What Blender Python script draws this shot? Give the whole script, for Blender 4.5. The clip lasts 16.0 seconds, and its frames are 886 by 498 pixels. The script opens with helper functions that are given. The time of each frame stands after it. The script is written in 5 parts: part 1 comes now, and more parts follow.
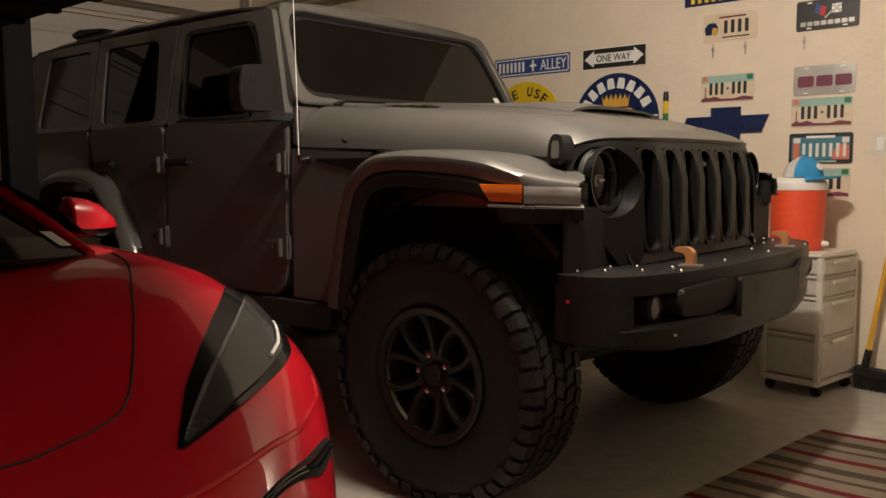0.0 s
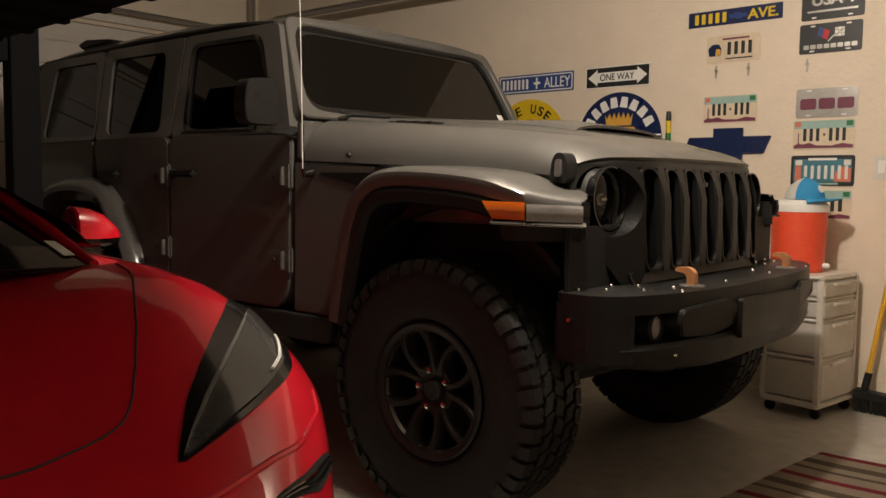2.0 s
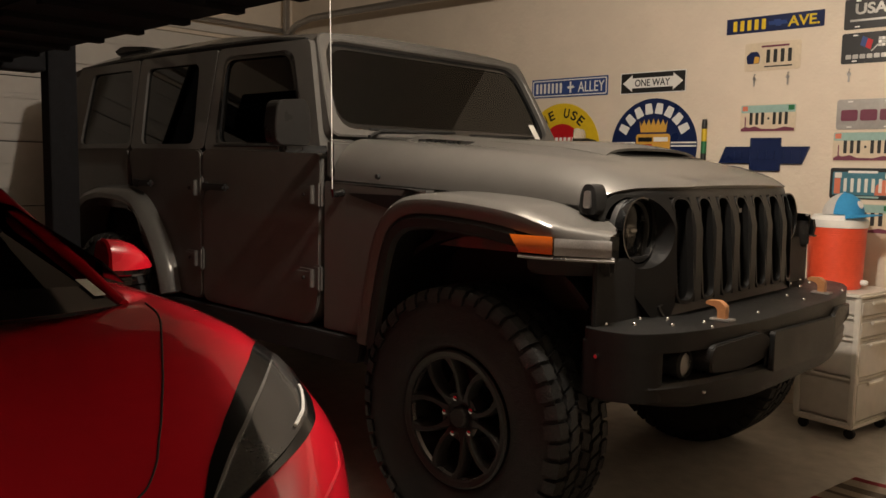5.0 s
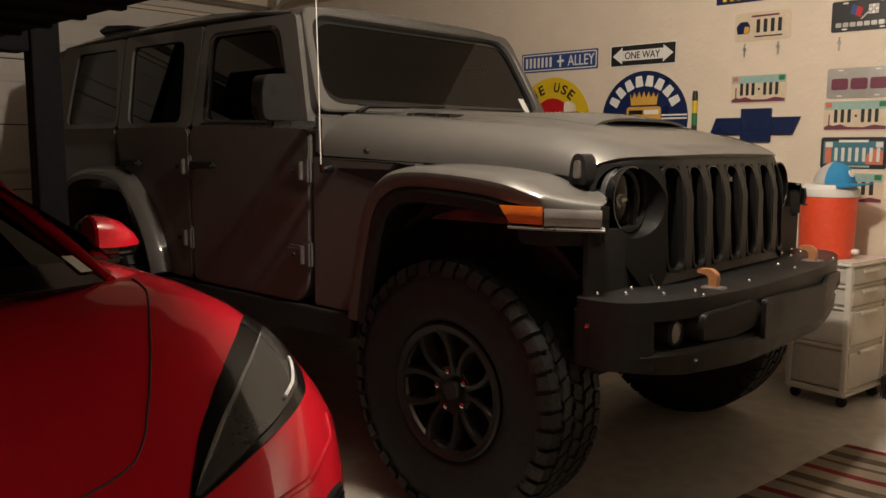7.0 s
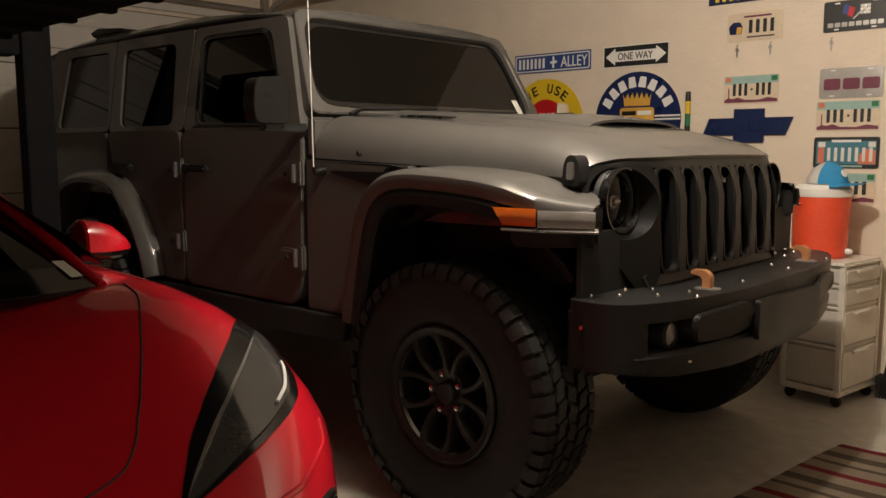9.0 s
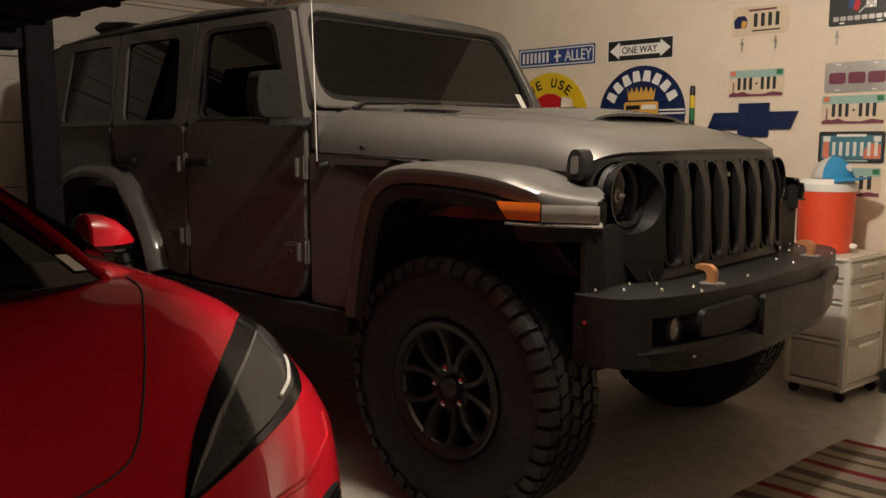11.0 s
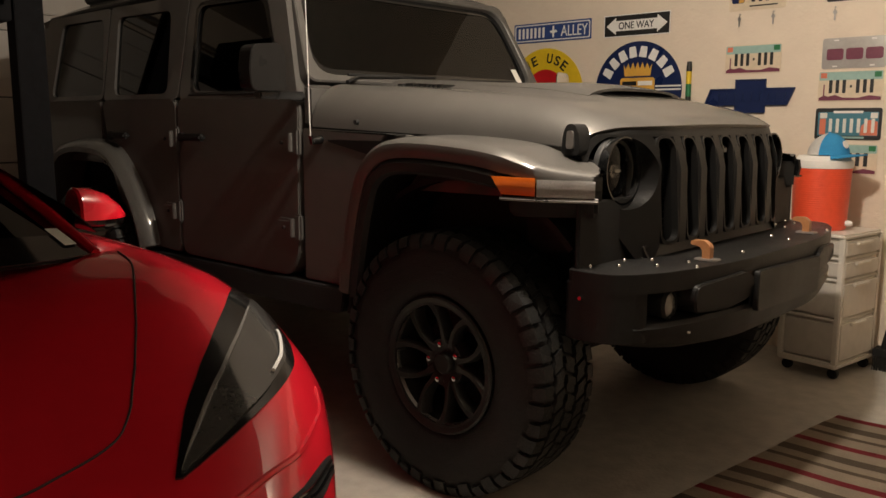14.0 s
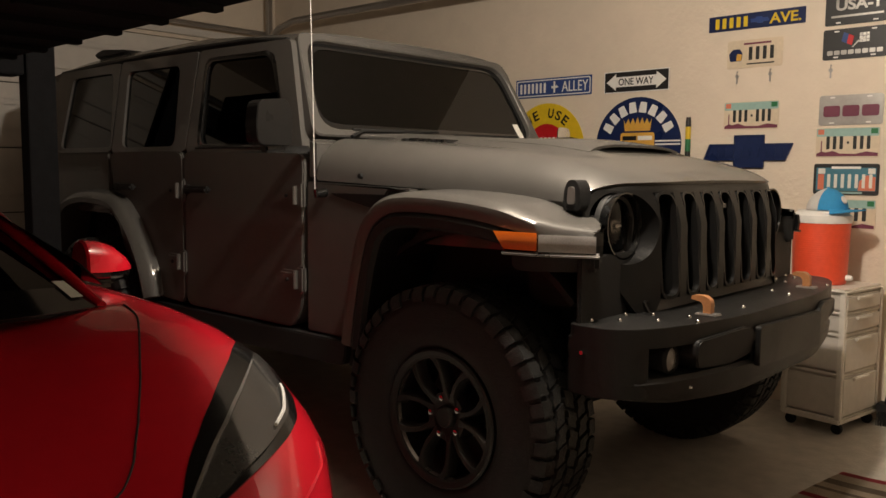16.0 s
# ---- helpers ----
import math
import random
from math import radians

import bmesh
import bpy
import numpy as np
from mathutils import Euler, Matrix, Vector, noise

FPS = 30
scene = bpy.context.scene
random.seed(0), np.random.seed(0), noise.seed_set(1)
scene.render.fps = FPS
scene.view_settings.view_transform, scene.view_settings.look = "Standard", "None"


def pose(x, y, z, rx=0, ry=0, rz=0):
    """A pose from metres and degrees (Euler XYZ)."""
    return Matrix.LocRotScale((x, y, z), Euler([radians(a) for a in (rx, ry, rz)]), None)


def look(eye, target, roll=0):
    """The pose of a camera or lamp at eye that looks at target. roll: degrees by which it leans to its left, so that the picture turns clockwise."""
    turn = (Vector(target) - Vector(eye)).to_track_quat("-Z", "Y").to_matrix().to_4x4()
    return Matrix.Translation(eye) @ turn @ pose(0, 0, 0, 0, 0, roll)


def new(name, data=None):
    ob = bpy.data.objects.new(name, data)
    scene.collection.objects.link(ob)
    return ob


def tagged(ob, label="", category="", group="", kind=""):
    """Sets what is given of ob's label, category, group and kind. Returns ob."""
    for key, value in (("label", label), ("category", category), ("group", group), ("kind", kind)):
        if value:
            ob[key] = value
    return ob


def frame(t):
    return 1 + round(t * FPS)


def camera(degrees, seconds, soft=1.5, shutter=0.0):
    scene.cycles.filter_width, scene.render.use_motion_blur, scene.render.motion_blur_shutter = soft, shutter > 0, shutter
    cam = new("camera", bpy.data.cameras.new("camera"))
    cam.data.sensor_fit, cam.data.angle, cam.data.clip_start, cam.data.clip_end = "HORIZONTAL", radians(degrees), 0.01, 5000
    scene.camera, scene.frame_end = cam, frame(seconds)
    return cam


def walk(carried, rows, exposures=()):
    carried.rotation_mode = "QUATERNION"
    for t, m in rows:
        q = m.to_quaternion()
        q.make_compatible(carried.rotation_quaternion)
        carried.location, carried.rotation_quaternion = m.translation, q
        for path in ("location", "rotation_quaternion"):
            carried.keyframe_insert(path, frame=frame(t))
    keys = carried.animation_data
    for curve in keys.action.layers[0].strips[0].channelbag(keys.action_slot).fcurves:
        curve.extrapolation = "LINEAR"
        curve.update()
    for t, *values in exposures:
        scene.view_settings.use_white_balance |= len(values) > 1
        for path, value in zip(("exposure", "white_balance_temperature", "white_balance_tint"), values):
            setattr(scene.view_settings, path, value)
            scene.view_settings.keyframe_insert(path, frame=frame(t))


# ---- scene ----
cam = camera(56.77, 16.0, soft=1.5)
PATH = [
    (0, (1.8172, -2.8460, 1.1009), (0.5054, -1.3482, 0.9117), -0.290),
    (0.5, (1.8214, -2.8506, 1.1054), (0.5129, -1.3490, 0.9242), -0.022),
    (1, (1.8206, -2.8533, 1.1065), (0.5091, -1.3530, 0.9362), 0.228),
    (1.5, (1.8188, -2.8514, 1.1066), (0.5064, -1.3511, 0.9434), 0.460),
    (2, (1.8180, -2.8540, 1.1067), (0.5032, -1.3548, 0.9523), 0.716),
    (2.5, (1.8208, -2.8491, 1.1155), (0.4997, -1.3567, 0.9496), 0.921),
    (3, (1.8110, -2.8449, 1.1838), (0.4795, -1.3658, 0.9855), 1.604),
    (3.5, (1.8230, -2.8557, 1.2596), (0.4771, -1.3881, 1.0729), 1.986),
    (3.7, (1.8205, -2.8552, 1.2708), (0.4643, -1.3947, 1.1040), 1.793),
    (5.8, (1.8188, -2.8137, 1.2391), (0.4449, -1.3781, 1.0119), 0.768),
    (6, (1.8202, -2.8152, 1.2354), (0.4534, -1.3736, 1.0036), 0.788),
    (6.5, (1.8166, -2.8146, 1.2320), (0.4595, -1.3659, 0.9884), 0.643),
    (7, (1.8190, -2.8107, 1.2288), (0.4613, -1.3628, 0.9832), 0.189),
    (7.5, (1.8205, -2.8113, 1.2337), (0.4637, -1.3623, 0.9900), 0.089),
    (8, (1.8164, -2.8060, 1.2329), (0.4626, -1.3540, 0.9901), -0.093),
    (8.5, (1.8190, -2.8059, 1.2317), (0.4668, -1.3524, 0.9890), -0.180),
    (9, (1.8170, -2.8019, 1.2319), (0.4684, -1.3451, 0.9892), -0.085),
    (11.5, (1.8116, -2.7993, 1.2297), (0.4578, -1.3498, 0.9724), -0.052),
    (12, (1.8109, -2.8022, 1.2318), (0.4561, -1.3536, 0.9750), -0.090),
    (12.5, (1.8104, -2.8008, 1.2324), (0.4541, -1.3546, 0.9699), -0.257),
    (13, (1.8101, -2.8023, 1.2338), (0.4531, -1.3575, 0.9669), -0.345),
    (13.5, (1.8027, -2.7972, 1.2282), (0.4524, -1.3500, 0.9413), -0.051),
    (14, (1.8036, -2.7865, 1.2193), (0.4645, -1.3333, 0.9110), 0.100),
    (14.5, (1.8039, -2.7839, 1.2117), (0.4695, -1.3287, 0.8927), 0.002),
    (15, (1.8088, -2.7867, 1.2134), (0.4735, -1.3298, 0.9056), 0.002),
    (15.5, (1.8193, -2.8054, 1.2316), (0.4758, -1.3437, 0.9899), 0.196),
    (16, (1.8145, -2.8029, 1.2339), (0.4622, -1.3415, 1.0458), 0.409),

]
walk(cam, [(t, look(eye, target, roll)) for t, eye, target, roll in PATH], exposures=[(0.0, 0.0), (16.0, 0.0)])

# ---- light ----
world = bpy.data.worlds.new("night")
world.use_nodes = True
world.node_tree.nodes["Background"].inputs[0].default_value = (1.0, 0.75, 0.5, 1)
world.node_tree.nodes["Background"].inputs[1].default_value = 0.002
scene.world = world


def bulb(name, at, radius, watts, colour):
    data = bpy.data.lights.new(name, "POINT")
    data.shadow_soft_size, data.energy, data.color = radius, watts, colour
    ob = new(name, data)
    ob.location = at
    return ob


WARM = (1.0, 0.88, 0.75)
# the ceiling bulb over the gap between the cars, and a weaker added fill light behind the camera
bulb("ceiling_bulb", (0.66, -0.93, 2.50), 0.06, 148, WARM)
bulb("fill_light", (3.0, -2.9, 2.40), 0.09, 6, WARM)

# ---- materials ----


def mat(name, colour, rough=0.5, metal=0.0, var=0.15, scale=8.0, bump=0.0, bscale=60.0, coat=0.0, spec=0.5, coat_rough=0.06, rvar=0.1, random_tint=0.0, island=False):
    """A surface with two scales of colour variation, roughness variation and fine relief."""
    m = bpy.data.materials.new(name)
    m.use_nodes = True
    nt = m.node_tree
    n, l = nt.nodes, nt.links
    b = n["Principled BSDF"]
    tc = n.new("ShaderNodeTexCoord")
    n1, n2 = n.new("ShaderNodeTexNoise"), n.new("ShaderNodeTexNoise")
    n1.inputs["Scale"].default_value, n2.inputs["Scale"].default_value = scale * 0.25, scale * 4
    n1.inputs["Detail"].default_value = n2.inputs["Detail"].default_value = 6
    l.new(tc.outputs["Object"], n1.inputs["Vector"]), l.new(tc.outputs["Object"], n2.inputs["Vector"])
    mix = n.new("ShaderNodeMath"); mix.operation = "ADD"
    l.new(n1.outputs[0], mix.inputs[0]), l.new(n2.outputs[0], mix.inputs[1])
    src = mix.outputs[0]
    if random_tint or island:
        if island:
            info = n.new("ShaderNodeNewGeometry"); out = info.outputs["Random Per Island"]
        else:
            info = n.new("ShaderNodeObjectInfo"); out = info.outputs["Random"]
        mul = n.new("ShaderNodeMath"); mul.operation = "MULTIPLY_ADD"
        l.new(out, mul.inputs[0]); mul.inputs[1].default_value = random_tint or 0.5
        l.new(src, mul.inputs[2]); src = mul.outputs[0]
    ramp = n.new("ShaderNodeMapRange")
    ramp.inputs[1].default_value, ramp.inputs[2].default_value = 0.6, 1.4
    ramp.inputs[3].default_value, ramp.inputs[4].default_value = 1 - var, 1 + var
    l.new(src, ramp.inputs[0])
    vm = n.new("ShaderNodeVectorMath"); vm.operation = "SCALE"
    vm.inputs[0].default_value = colour[:3]
    l.new(ramp.outputs[0], vm.inputs["Scale"])
    l.new(vm.outputs[0], b.inputs["Base Color"])
    rr = n.new("ShaderNodeMapRange")
    rr.inputs[1].default_value, rr.inputs[2].default_value = 0.3, 0.7
    rr.inputs[3].default_value, rr.inputs[4].default_value = max(0.02, rough - rvar), min(1, rough + rvar)
    l.new(n1.outputs[0], rr.inputs[0]), l.new(rr.outputs[0], b.inputs["Roughness"])
    b.inputs["Metallic"].default_value, b.inputs["Coat Weight"].default_value = metal, coat
    b.inputs["Coat Roughness"].default_value = coat_rough
    b.inputs["Specular IOR Level"].default_value = spec
    if bump:
        n3 = n.new("ShaderNodeTexNoise"); n3.inputs["Scale"].default_value = bscale; n3.inputs["Detail"].default_value = 5
        l.new(tc.outputs["Object"], n3.inputs["Vector"])
        bp = n.new("ShaderNodeBump"); bp.inputs["Strength"].default_value, bp.inputs["Distance"].default_value = bump, 0.01
        l.new(n3.outputs[0], bp.inputs["Height"]), l.new(bp.outputs[0], b.inputs["Normal"])
    return m


def glass(name, tint, rough=0.02, clear=0.5):
    """Tinted glass: a gloss over a see-through tint."""
    m = bpy.data.materials.new(name)
    m.use_nodes = True
    n, l = m.node_tree.nodes, m.node_tree.links
    out = n["Material Output"]
    n.remove(n["Principled BSDF"])
    tr, gl, fr, mx = n.new("ShaderNodeBsdfTransparent"), n.new("ShaderNodeBsdfGlossy"), n.new("ShaderNodeFresnel"), n.new("ShaderNodeMixShader")
    tr.inputs[0].default_value = (*tint, 1)
    gl.inputs["Roughness"].default_value = rough
    fr.inputs[0].default_value = 1.5
    l.new(fr.outputs[0], mx.inputs[0]), l.new(tr.outputs[0], mx.inputs[1]), l.new(gl.outputs[0], mx.inputs[2]), l.new(mx.outputs[0], out.inputs[0])
    return m


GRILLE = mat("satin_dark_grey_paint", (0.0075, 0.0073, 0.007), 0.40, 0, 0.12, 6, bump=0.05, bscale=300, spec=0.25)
PAINT = mat("grey_clearcoat", (0.076, 0.072, 0.066), 0.55, 0.0, 0.08, 3, bump=0.015, bscale=900, coat=0.5, spec=0.2, coat_rough=0.04, rvar=0.05)
RED = mat("red_clearcoat", (0.60, 0.008, 0.022), 0.30, 0.0, 0.08, 4, coat=1.0, spec=0.3, coat_rough=0.03, rvar=0.05)
BLACK = mat("black_textured_plastic", (0.010, 0.0098, 0.0095), 0.6, 0, 0.25, 10, bump=0.25, bscale=700, spec=0.3)
BUMPER = mat("black_powder_coat", (0.008, 0.0079, 0.0077), 0.42, 0, 0.25, 10, bump=0.2, bscale=500, spec=0.28)
MIRRORPL = mat("satin_black_plastic", (0.012, 0.0117, 0.0113), 0.24, 0, 0.15, 8, bump=0.05, bscale=500, spec=0.22)
GLOSSBLACK = mat("gloss_black", (0.008, 0.008, 0.008), 0.12, 0, 0.2, 6, coat=0.5)
RUBBER = mat("tyre_rubber", (0.010, 0.010, 0.0098), 0.65, 0, 0.35, 14, bump=0.25, bscale=220, spec=0.3)
TREAD = mat("tread_rubber", (0.012, 0.0117, 0.011), 0.5, 0, 0.35, 14, bump=0.3, bscale=180, spec=0.3)
RIM = mat("dark_grey_alloy", (0.022, 0.0215, 0.0205), 0.38, 0.3, 0.2, 20, spec=0.3)
RIMLIP = mat("bright_alloy", (0.30, 0.28, 0.26), 0.3, 0.9, 0.15, 20)
CHROME = mat("chrome", (0.75, 0.74, 0.72), 0.12, 1.0, 0.05, 10)
STEEL = mat("zinc_steel", (0.42, 0.40, 0.38), 0.4, 0.9, 0.15, 20)
BRONZE = mat("bronze_paint", (0.42, 0.19, 0.08), 0.42, 0.3, 0.15, 30)
AMBER = mat("amber_lens", (0.48, 0.10, 0.010), 0.15, 0, 0.1, 60, coat=0.8)
LENS = mat("clear_lens", (0.22, 0.21, 0.20), 0.12, 0.2, 0.2, 60, coat=1.0)
LAMPGREY = mat("headlamp_inside", (0.03, 0.03, 0.03), 0.35, 0.0, 0.3, 40)
GLASSDARK = glass("privacy_glass", (0.055, 0.055, 0.055))
GLASSWIN = glass("windscreen_glass", (0.55, 0.54, 0.52))
GLASSCAR = glass("raked_windscreen_glass", (0.10, 0.10, 0.10))
GLASSCLEAR = glass("lens_glass", (0.8, 0.8, 0.8))
TRIM = mat("interior_trim", (0.03, 0.03, 0.03), 0.7, 0, 0.3, 8)
WALL = mat("cream_wall_paint", (0.72, 0.62, 0.50), 0.72, 0, 0.05, 2.0, bump=0.35, bscale=35)
CEIL = mat("white_ceiling_paint", (0.70, 0.64, 0.55), 0.8, 0, 0.06, 2, bump=0.3, bscale=40)
DOORPAINT = mat("white_door_steel", (0.62, 0.58, 0.52), 0.5, 0, 0.06, 3, bump=0.15, bscale=200)
SMOKE = mat("smoked_lens", (0.055, 0.053, 0.050), 0.15, 0.0, 0.25, 30, coat=1.0)
CONCRETE = mat("sealed_concrete", (0.38, 0.355, 0.31), 0.55, 0, 0.25, 3.0, bump=0.2, bscale=60, rvar=0.15)
LIFT = mat("lift_black_steel", (0.012, 0.012, 0.013), 0.7, 0.0, 0.3, 6, bump=0.15, bscale=120, spec=0.05)
WHITEPL = mat("white_plastic", (0.66, 0.62, 0.55), 0.45, 0, 0.06, 6, bump=0.05, bscale=100)
DRAWERPL = mat("frosted_plastic_drawer", (0.56, 0.52, 0.46), 0.35, 0, 0.10, 6)
ORANGE = mat("orange_plastic", (0.80, 0.085, 0.032), 0.42, 0, 0.08, 10)
WHITE = mat("white_enamel", (0.80, 0.78, 0.74), 0.4, 0, 0.05, 10)
CAPBLUE = mat("blue_cotton", (0.03, 0.27, 0.55), 0.85, 0, 0.12, 30, bump=0.3, bscale=400)
CAPWHITE = mat("white_mesh_cloth", (0.62, 0.60, 0.57), 0.85, 0, 0.12, 40, bump=0.5, bscale=500)
NAVY = mat("navy_enamel", (0.008, 0.018, 0.075), 0.32, 0, 0.1, 12, coat=0.4)
BLUE = mat("blue_enamel", (0.022, 0.055, 0.20), 0.35, 0, 0.12, 12, coat=0.3)
YELLOW = mat("yellow_enamel", (0.72, 0.50, 0.02), 0.38, 0, 0.08, 10, coat=0.3)
SIGNRED = mat("red_enamel", (0.52, 0.015, 0.02), 0.35, 0, 0.08, 10, coat=0.3)
GREEN = mat("green_plastic", (0.02, 0.17, 0.06), 0.4, 0, 0.1, 10)
INK = mat("black_ink", (0.012, 0.012, 0.012), 0.45, 0, 0.1, 10)
GOLD = mat("gold_enamel", (0.65, 0.36, 0.06), 0.4, 0, 0.1, 20)
TEAL = mat("teal_print", (0.30, 0.46, 0.42), 0.45, 0, 0.12, 14)
SAND = mat("cream_print", (0.66, 0.55, 0.40), 0.45, 0, 0.1, 14)
MAROON = mat("maroon_print", (0.16, 0.03, 0.06), 0.45, 0, 0.15, 14)
SILVER = mat("brushed_aluminium", (0.45, 0.43, 0.40), 0.38, 0.7, 0.1, 14)
SKY = mat("light_blue_print", (0.055, 0.19, 0.25), 0.45, 0, 0.1, 14)
CORAL = mat("coral_print", (0.65, 0.18, 0.10), 0.5, 0, 0.1, 14)
RUGS = [mat("rug_" + n, c, 0.95, 0, 0.18, 40, bump=0.8, bscale=350) for n, c in (("cream", (0.44, 0.36, 0.27)), ("brown", (0.15, 0.11, 0.075)), ("red", (0.27, 0.02, 0.03)))]
WOODY = mat("yellow_handle", (0.70, 0.38, 0.03), 0.5, 0, 0.12, 20)
BRISTLE = mat("black_bristle", (0.02, 0.018, 0.015), 0.9, 0, 0.3, 60, bump=0.8, bscale=300)
PAPER = mat("white_paper", (0.72, 0.70, 0.64), 0.7, 0, 0.05, 10)

# ---- builders ----


def part(name, bm, material, parent=None, label="", smooth=True, kind=""):
    me = bpy.data.meshes.new(name)
    bm.normal_update()
    bm.to_mesh(me)
    bm.free()
    me.materials.append(material)
    if smooth:
        me.polygons.foreach_set("use_smooth", [True] * len(me.polygons))
        me.set_sharp_from_angle(angle=radians(38))
    ob = new(name, me)
    if parent:
        ob.parent = parent
        ob.matrix_parent_inverse = parent.matrix_basis.inverted()
    return tagged(ob, label=label, kind=kind)


def thing(name, at, label, category, group="", kind=""):
    ob = new(name)
    ob.empty_display_size = 0.1
    ob.location = at
    return tagged(ob, label, category, group, kind)


def bevel(bm, faces_or_edges, w, seg=2):
    if w > 0:
        bmesh.ops.bevel(bm, geom=faces_or_edges, offset=w, segments=seg, affect="EDGES", clamp_overlap=True)


def box(x0, x1, y0, y1, z0, z1, b=0.0, bm=None, seg=2):
    own = bmesh.new()
    bmesh.ops.create_cube(own, size=1, matrix=Matrix.Translation(((x0 + x1) / 2, (y0 + y1) / 2, (z0 + z1) / 2)) @ Matrix.Diagonal((abs(x1 - x0), abs(y1 - y0), abs(z1 - z0), 1)))
    bevel(own, own.edges[:], b, seg)
    return merge(bm, own)


def merge(bm, own):
    if bm is None:
        return own
    tmp = bpy.data.meshes.new("tmp")
    own.to_mesh(tmp)
    own.free()
    bm.from_mesh(tmp)
    bpy.data.meshes.remove(tmp)
    return bm


def moved(bm, m):
    bmesh.ops.transform(bm, matrix=m, verts=bm.verts[:])
    return bm


def prism(poly, axis, a0, a1, b=0.0, bm=None, seg=2, poly2=None):
    """A polygon pushed along an axis. poly holds the two other coordinates, in x, y, z order; poly2 the far outline."""
    own = bmesh.new()
    k = "xyz".index(axis)

    def at(p, a):
        c = list(p)
        c.insert(k, a)
        return c
    v0 = [own.verts.new(at(p, a0)) for p in poly]
    v1 = [own.verts.new(at(p, a1)) for p in (poly2 or poly)]
    n = len(poly)
    own.faces.new(v0), own.faces.new(v1[::-1])
    for i in range(n):
        own.faces.new((v0[i], v1[i], v1[(i + 1) % n], v0[(i + 1) % n]))
    bmesh.ops.recalc_face_normals(own, faces=own.faces[:])
    bevel(own, own.edges[:], b, seg)
    return merge(bm, own)


def ring(outer, inner, axis, a0, a1, bm=None, b=0.0):
    """A frame: the band between two outlines of the same count, with depth along the axis."""
    own = bmesh.new()
    k = "xyz".index(axis)

    def vs(poly, a):
        out = []
        for p in poly:
            c = list(p)
            c.insert(k, a)
            out.append(own.verts.new(c))
        return out
    o0, o1, i0, i1 = vs(outer, a0), vs(outer, a1), vs(inner, a0), vs(inner, a1)
    n = len(outer)
    for j in range(n):
        q = (j + 1) % n
        for a, c in ((o0, o1), (i1, i0), (i0, o0), (o1, i1)):
            own.faces.new((a[j], c[j], c[q], a[q]))
    bmesh.ops.recalc_face_normals(own, faces=own.faces[:])
    bevel(own, [e for e in own.edges], b, 1)
    return merge(bm, own)


def lathe(profile, axis="y", seg=48, bm=None, at=(0, 0, 0)):
    """Turns (radius, distance) pairs round an axis."""
    own = bmesh.new()
    rows = []
    for r, a in profile:
        row = []
        for i in range(seg):
            t = 2 * math.pi * i / seg
            c = [r * math.cos(t), r * math.sin(t)]
            c.insert("xyz".index(axis), a)
            row.append(own.verts.new(Vector(c) + Vector(at)))
        rows.append(row)
    for a, b in zip(rows, rows[1:]):
        for i in range(seg):
            own.faces.new((a[i], a[(i + 1) % seg], b[(i + 1) % seg], b[i]))
    if profile[0][0] < 0.06:
        for row, (r, _) in ((rows[0], profile[0]), (rows[-1], profile[-1])):
            if r > 0.001:
                own.faces.new(row)
        bmesh.ops.remove_doubles(own, verts=own.verts[:], dist=1e-6)
    else:
        for i in range(seg):
            own.faces.new((rows[-1][i], rows[-1][(i + 1) % seg], rows[0][(i + 1) % seg], rows[0][i]))
    bmesh.ops.recalc_face_normals(own, faces=own.faces[:])
    return merge(bm, own)


def tube(points, r, seg=10, bm=None):
    own = bmesh.new()
    pts = [Vector(p) for p in points]
    rows = []
    for i, p in enumerate(pts):
        d = (pts[min(i + 1, len(pts) - 1)] - pts[max(i - 1, 0)]).normalized()
        q = d.to_track_quat("Z", "Y")
        rr = r[i] if isinstance(r, (list, tuple)) else r
        rows.append([own.verts.new(p + q @ Vector((rr * math.cos(2 * math.pi * k / seg), rr * math.sin(2 * math.pi * k / seg), 0))) for k in range(seg)])
    for a, b in zip(rows, rows[1:]):
        for i in range(seg):
            own.faces.new((a[i], a[(i + 1) % seg], b[(i + 1) % seg], b[i]))
    own.faces.new(rows[0][::-1]), own.faces.new(rows[-1])
    bmesh.ops.recalc_face_normals(own, faces=own.faces[:])
    return merge(bm, own)


def sheet(rows, bm=None, thick=0.0):
    """A skin through rows of points; thick gives it depth inwards."""
    own = bmesh.new()
    vs = [[own.verts.new(p) for p in row] for row in rows]
    for a, b in zip(vs, vs[1:]):
        for i in range(len(a) - 1):
            own.faces.new((a[i], a[i + 1], b[i + 1], b[i]))
    bmesh.ops.recalc_face_normals(own, faces=own.faces[:])
    if thick:
        bmesh.ops.solidify(own, geom=own.faces[:], thickness=thick)
    return merge(bm, own)


def lerp(table, x):
    """Smooth reading of a short table of (x, value)."""
    if x <= table[0][0]:
        return table[0][1]
    for (a, u), (b, v) in zip(table, table[1:]):
        if x <= b:
            t = (x - a) / (b - a)
            return u + (v - u) * t
    return table[-1][1]


def rounded(poly, r, n=4):
    """Rounds the corners of an outline."""
    out = []
    for i, p in enumerate(poly):
        p, a, c = Vector(p), Vector(poly[i - 1]), Vector(poly[(i + 1) % len(poly)])
        ra = min(r, (a - p).length / 2.2, (c - p).length / 2.2)
        s, e = p + (a - p).normalized() * ra, p + (c - p).normalized() * ra
        for k in range(n + 1):
            t = k / n
            out.append(tuple((1 - t) ** 2 * s + 2 * t * (1 - t) * p + t * t * e))
    return out


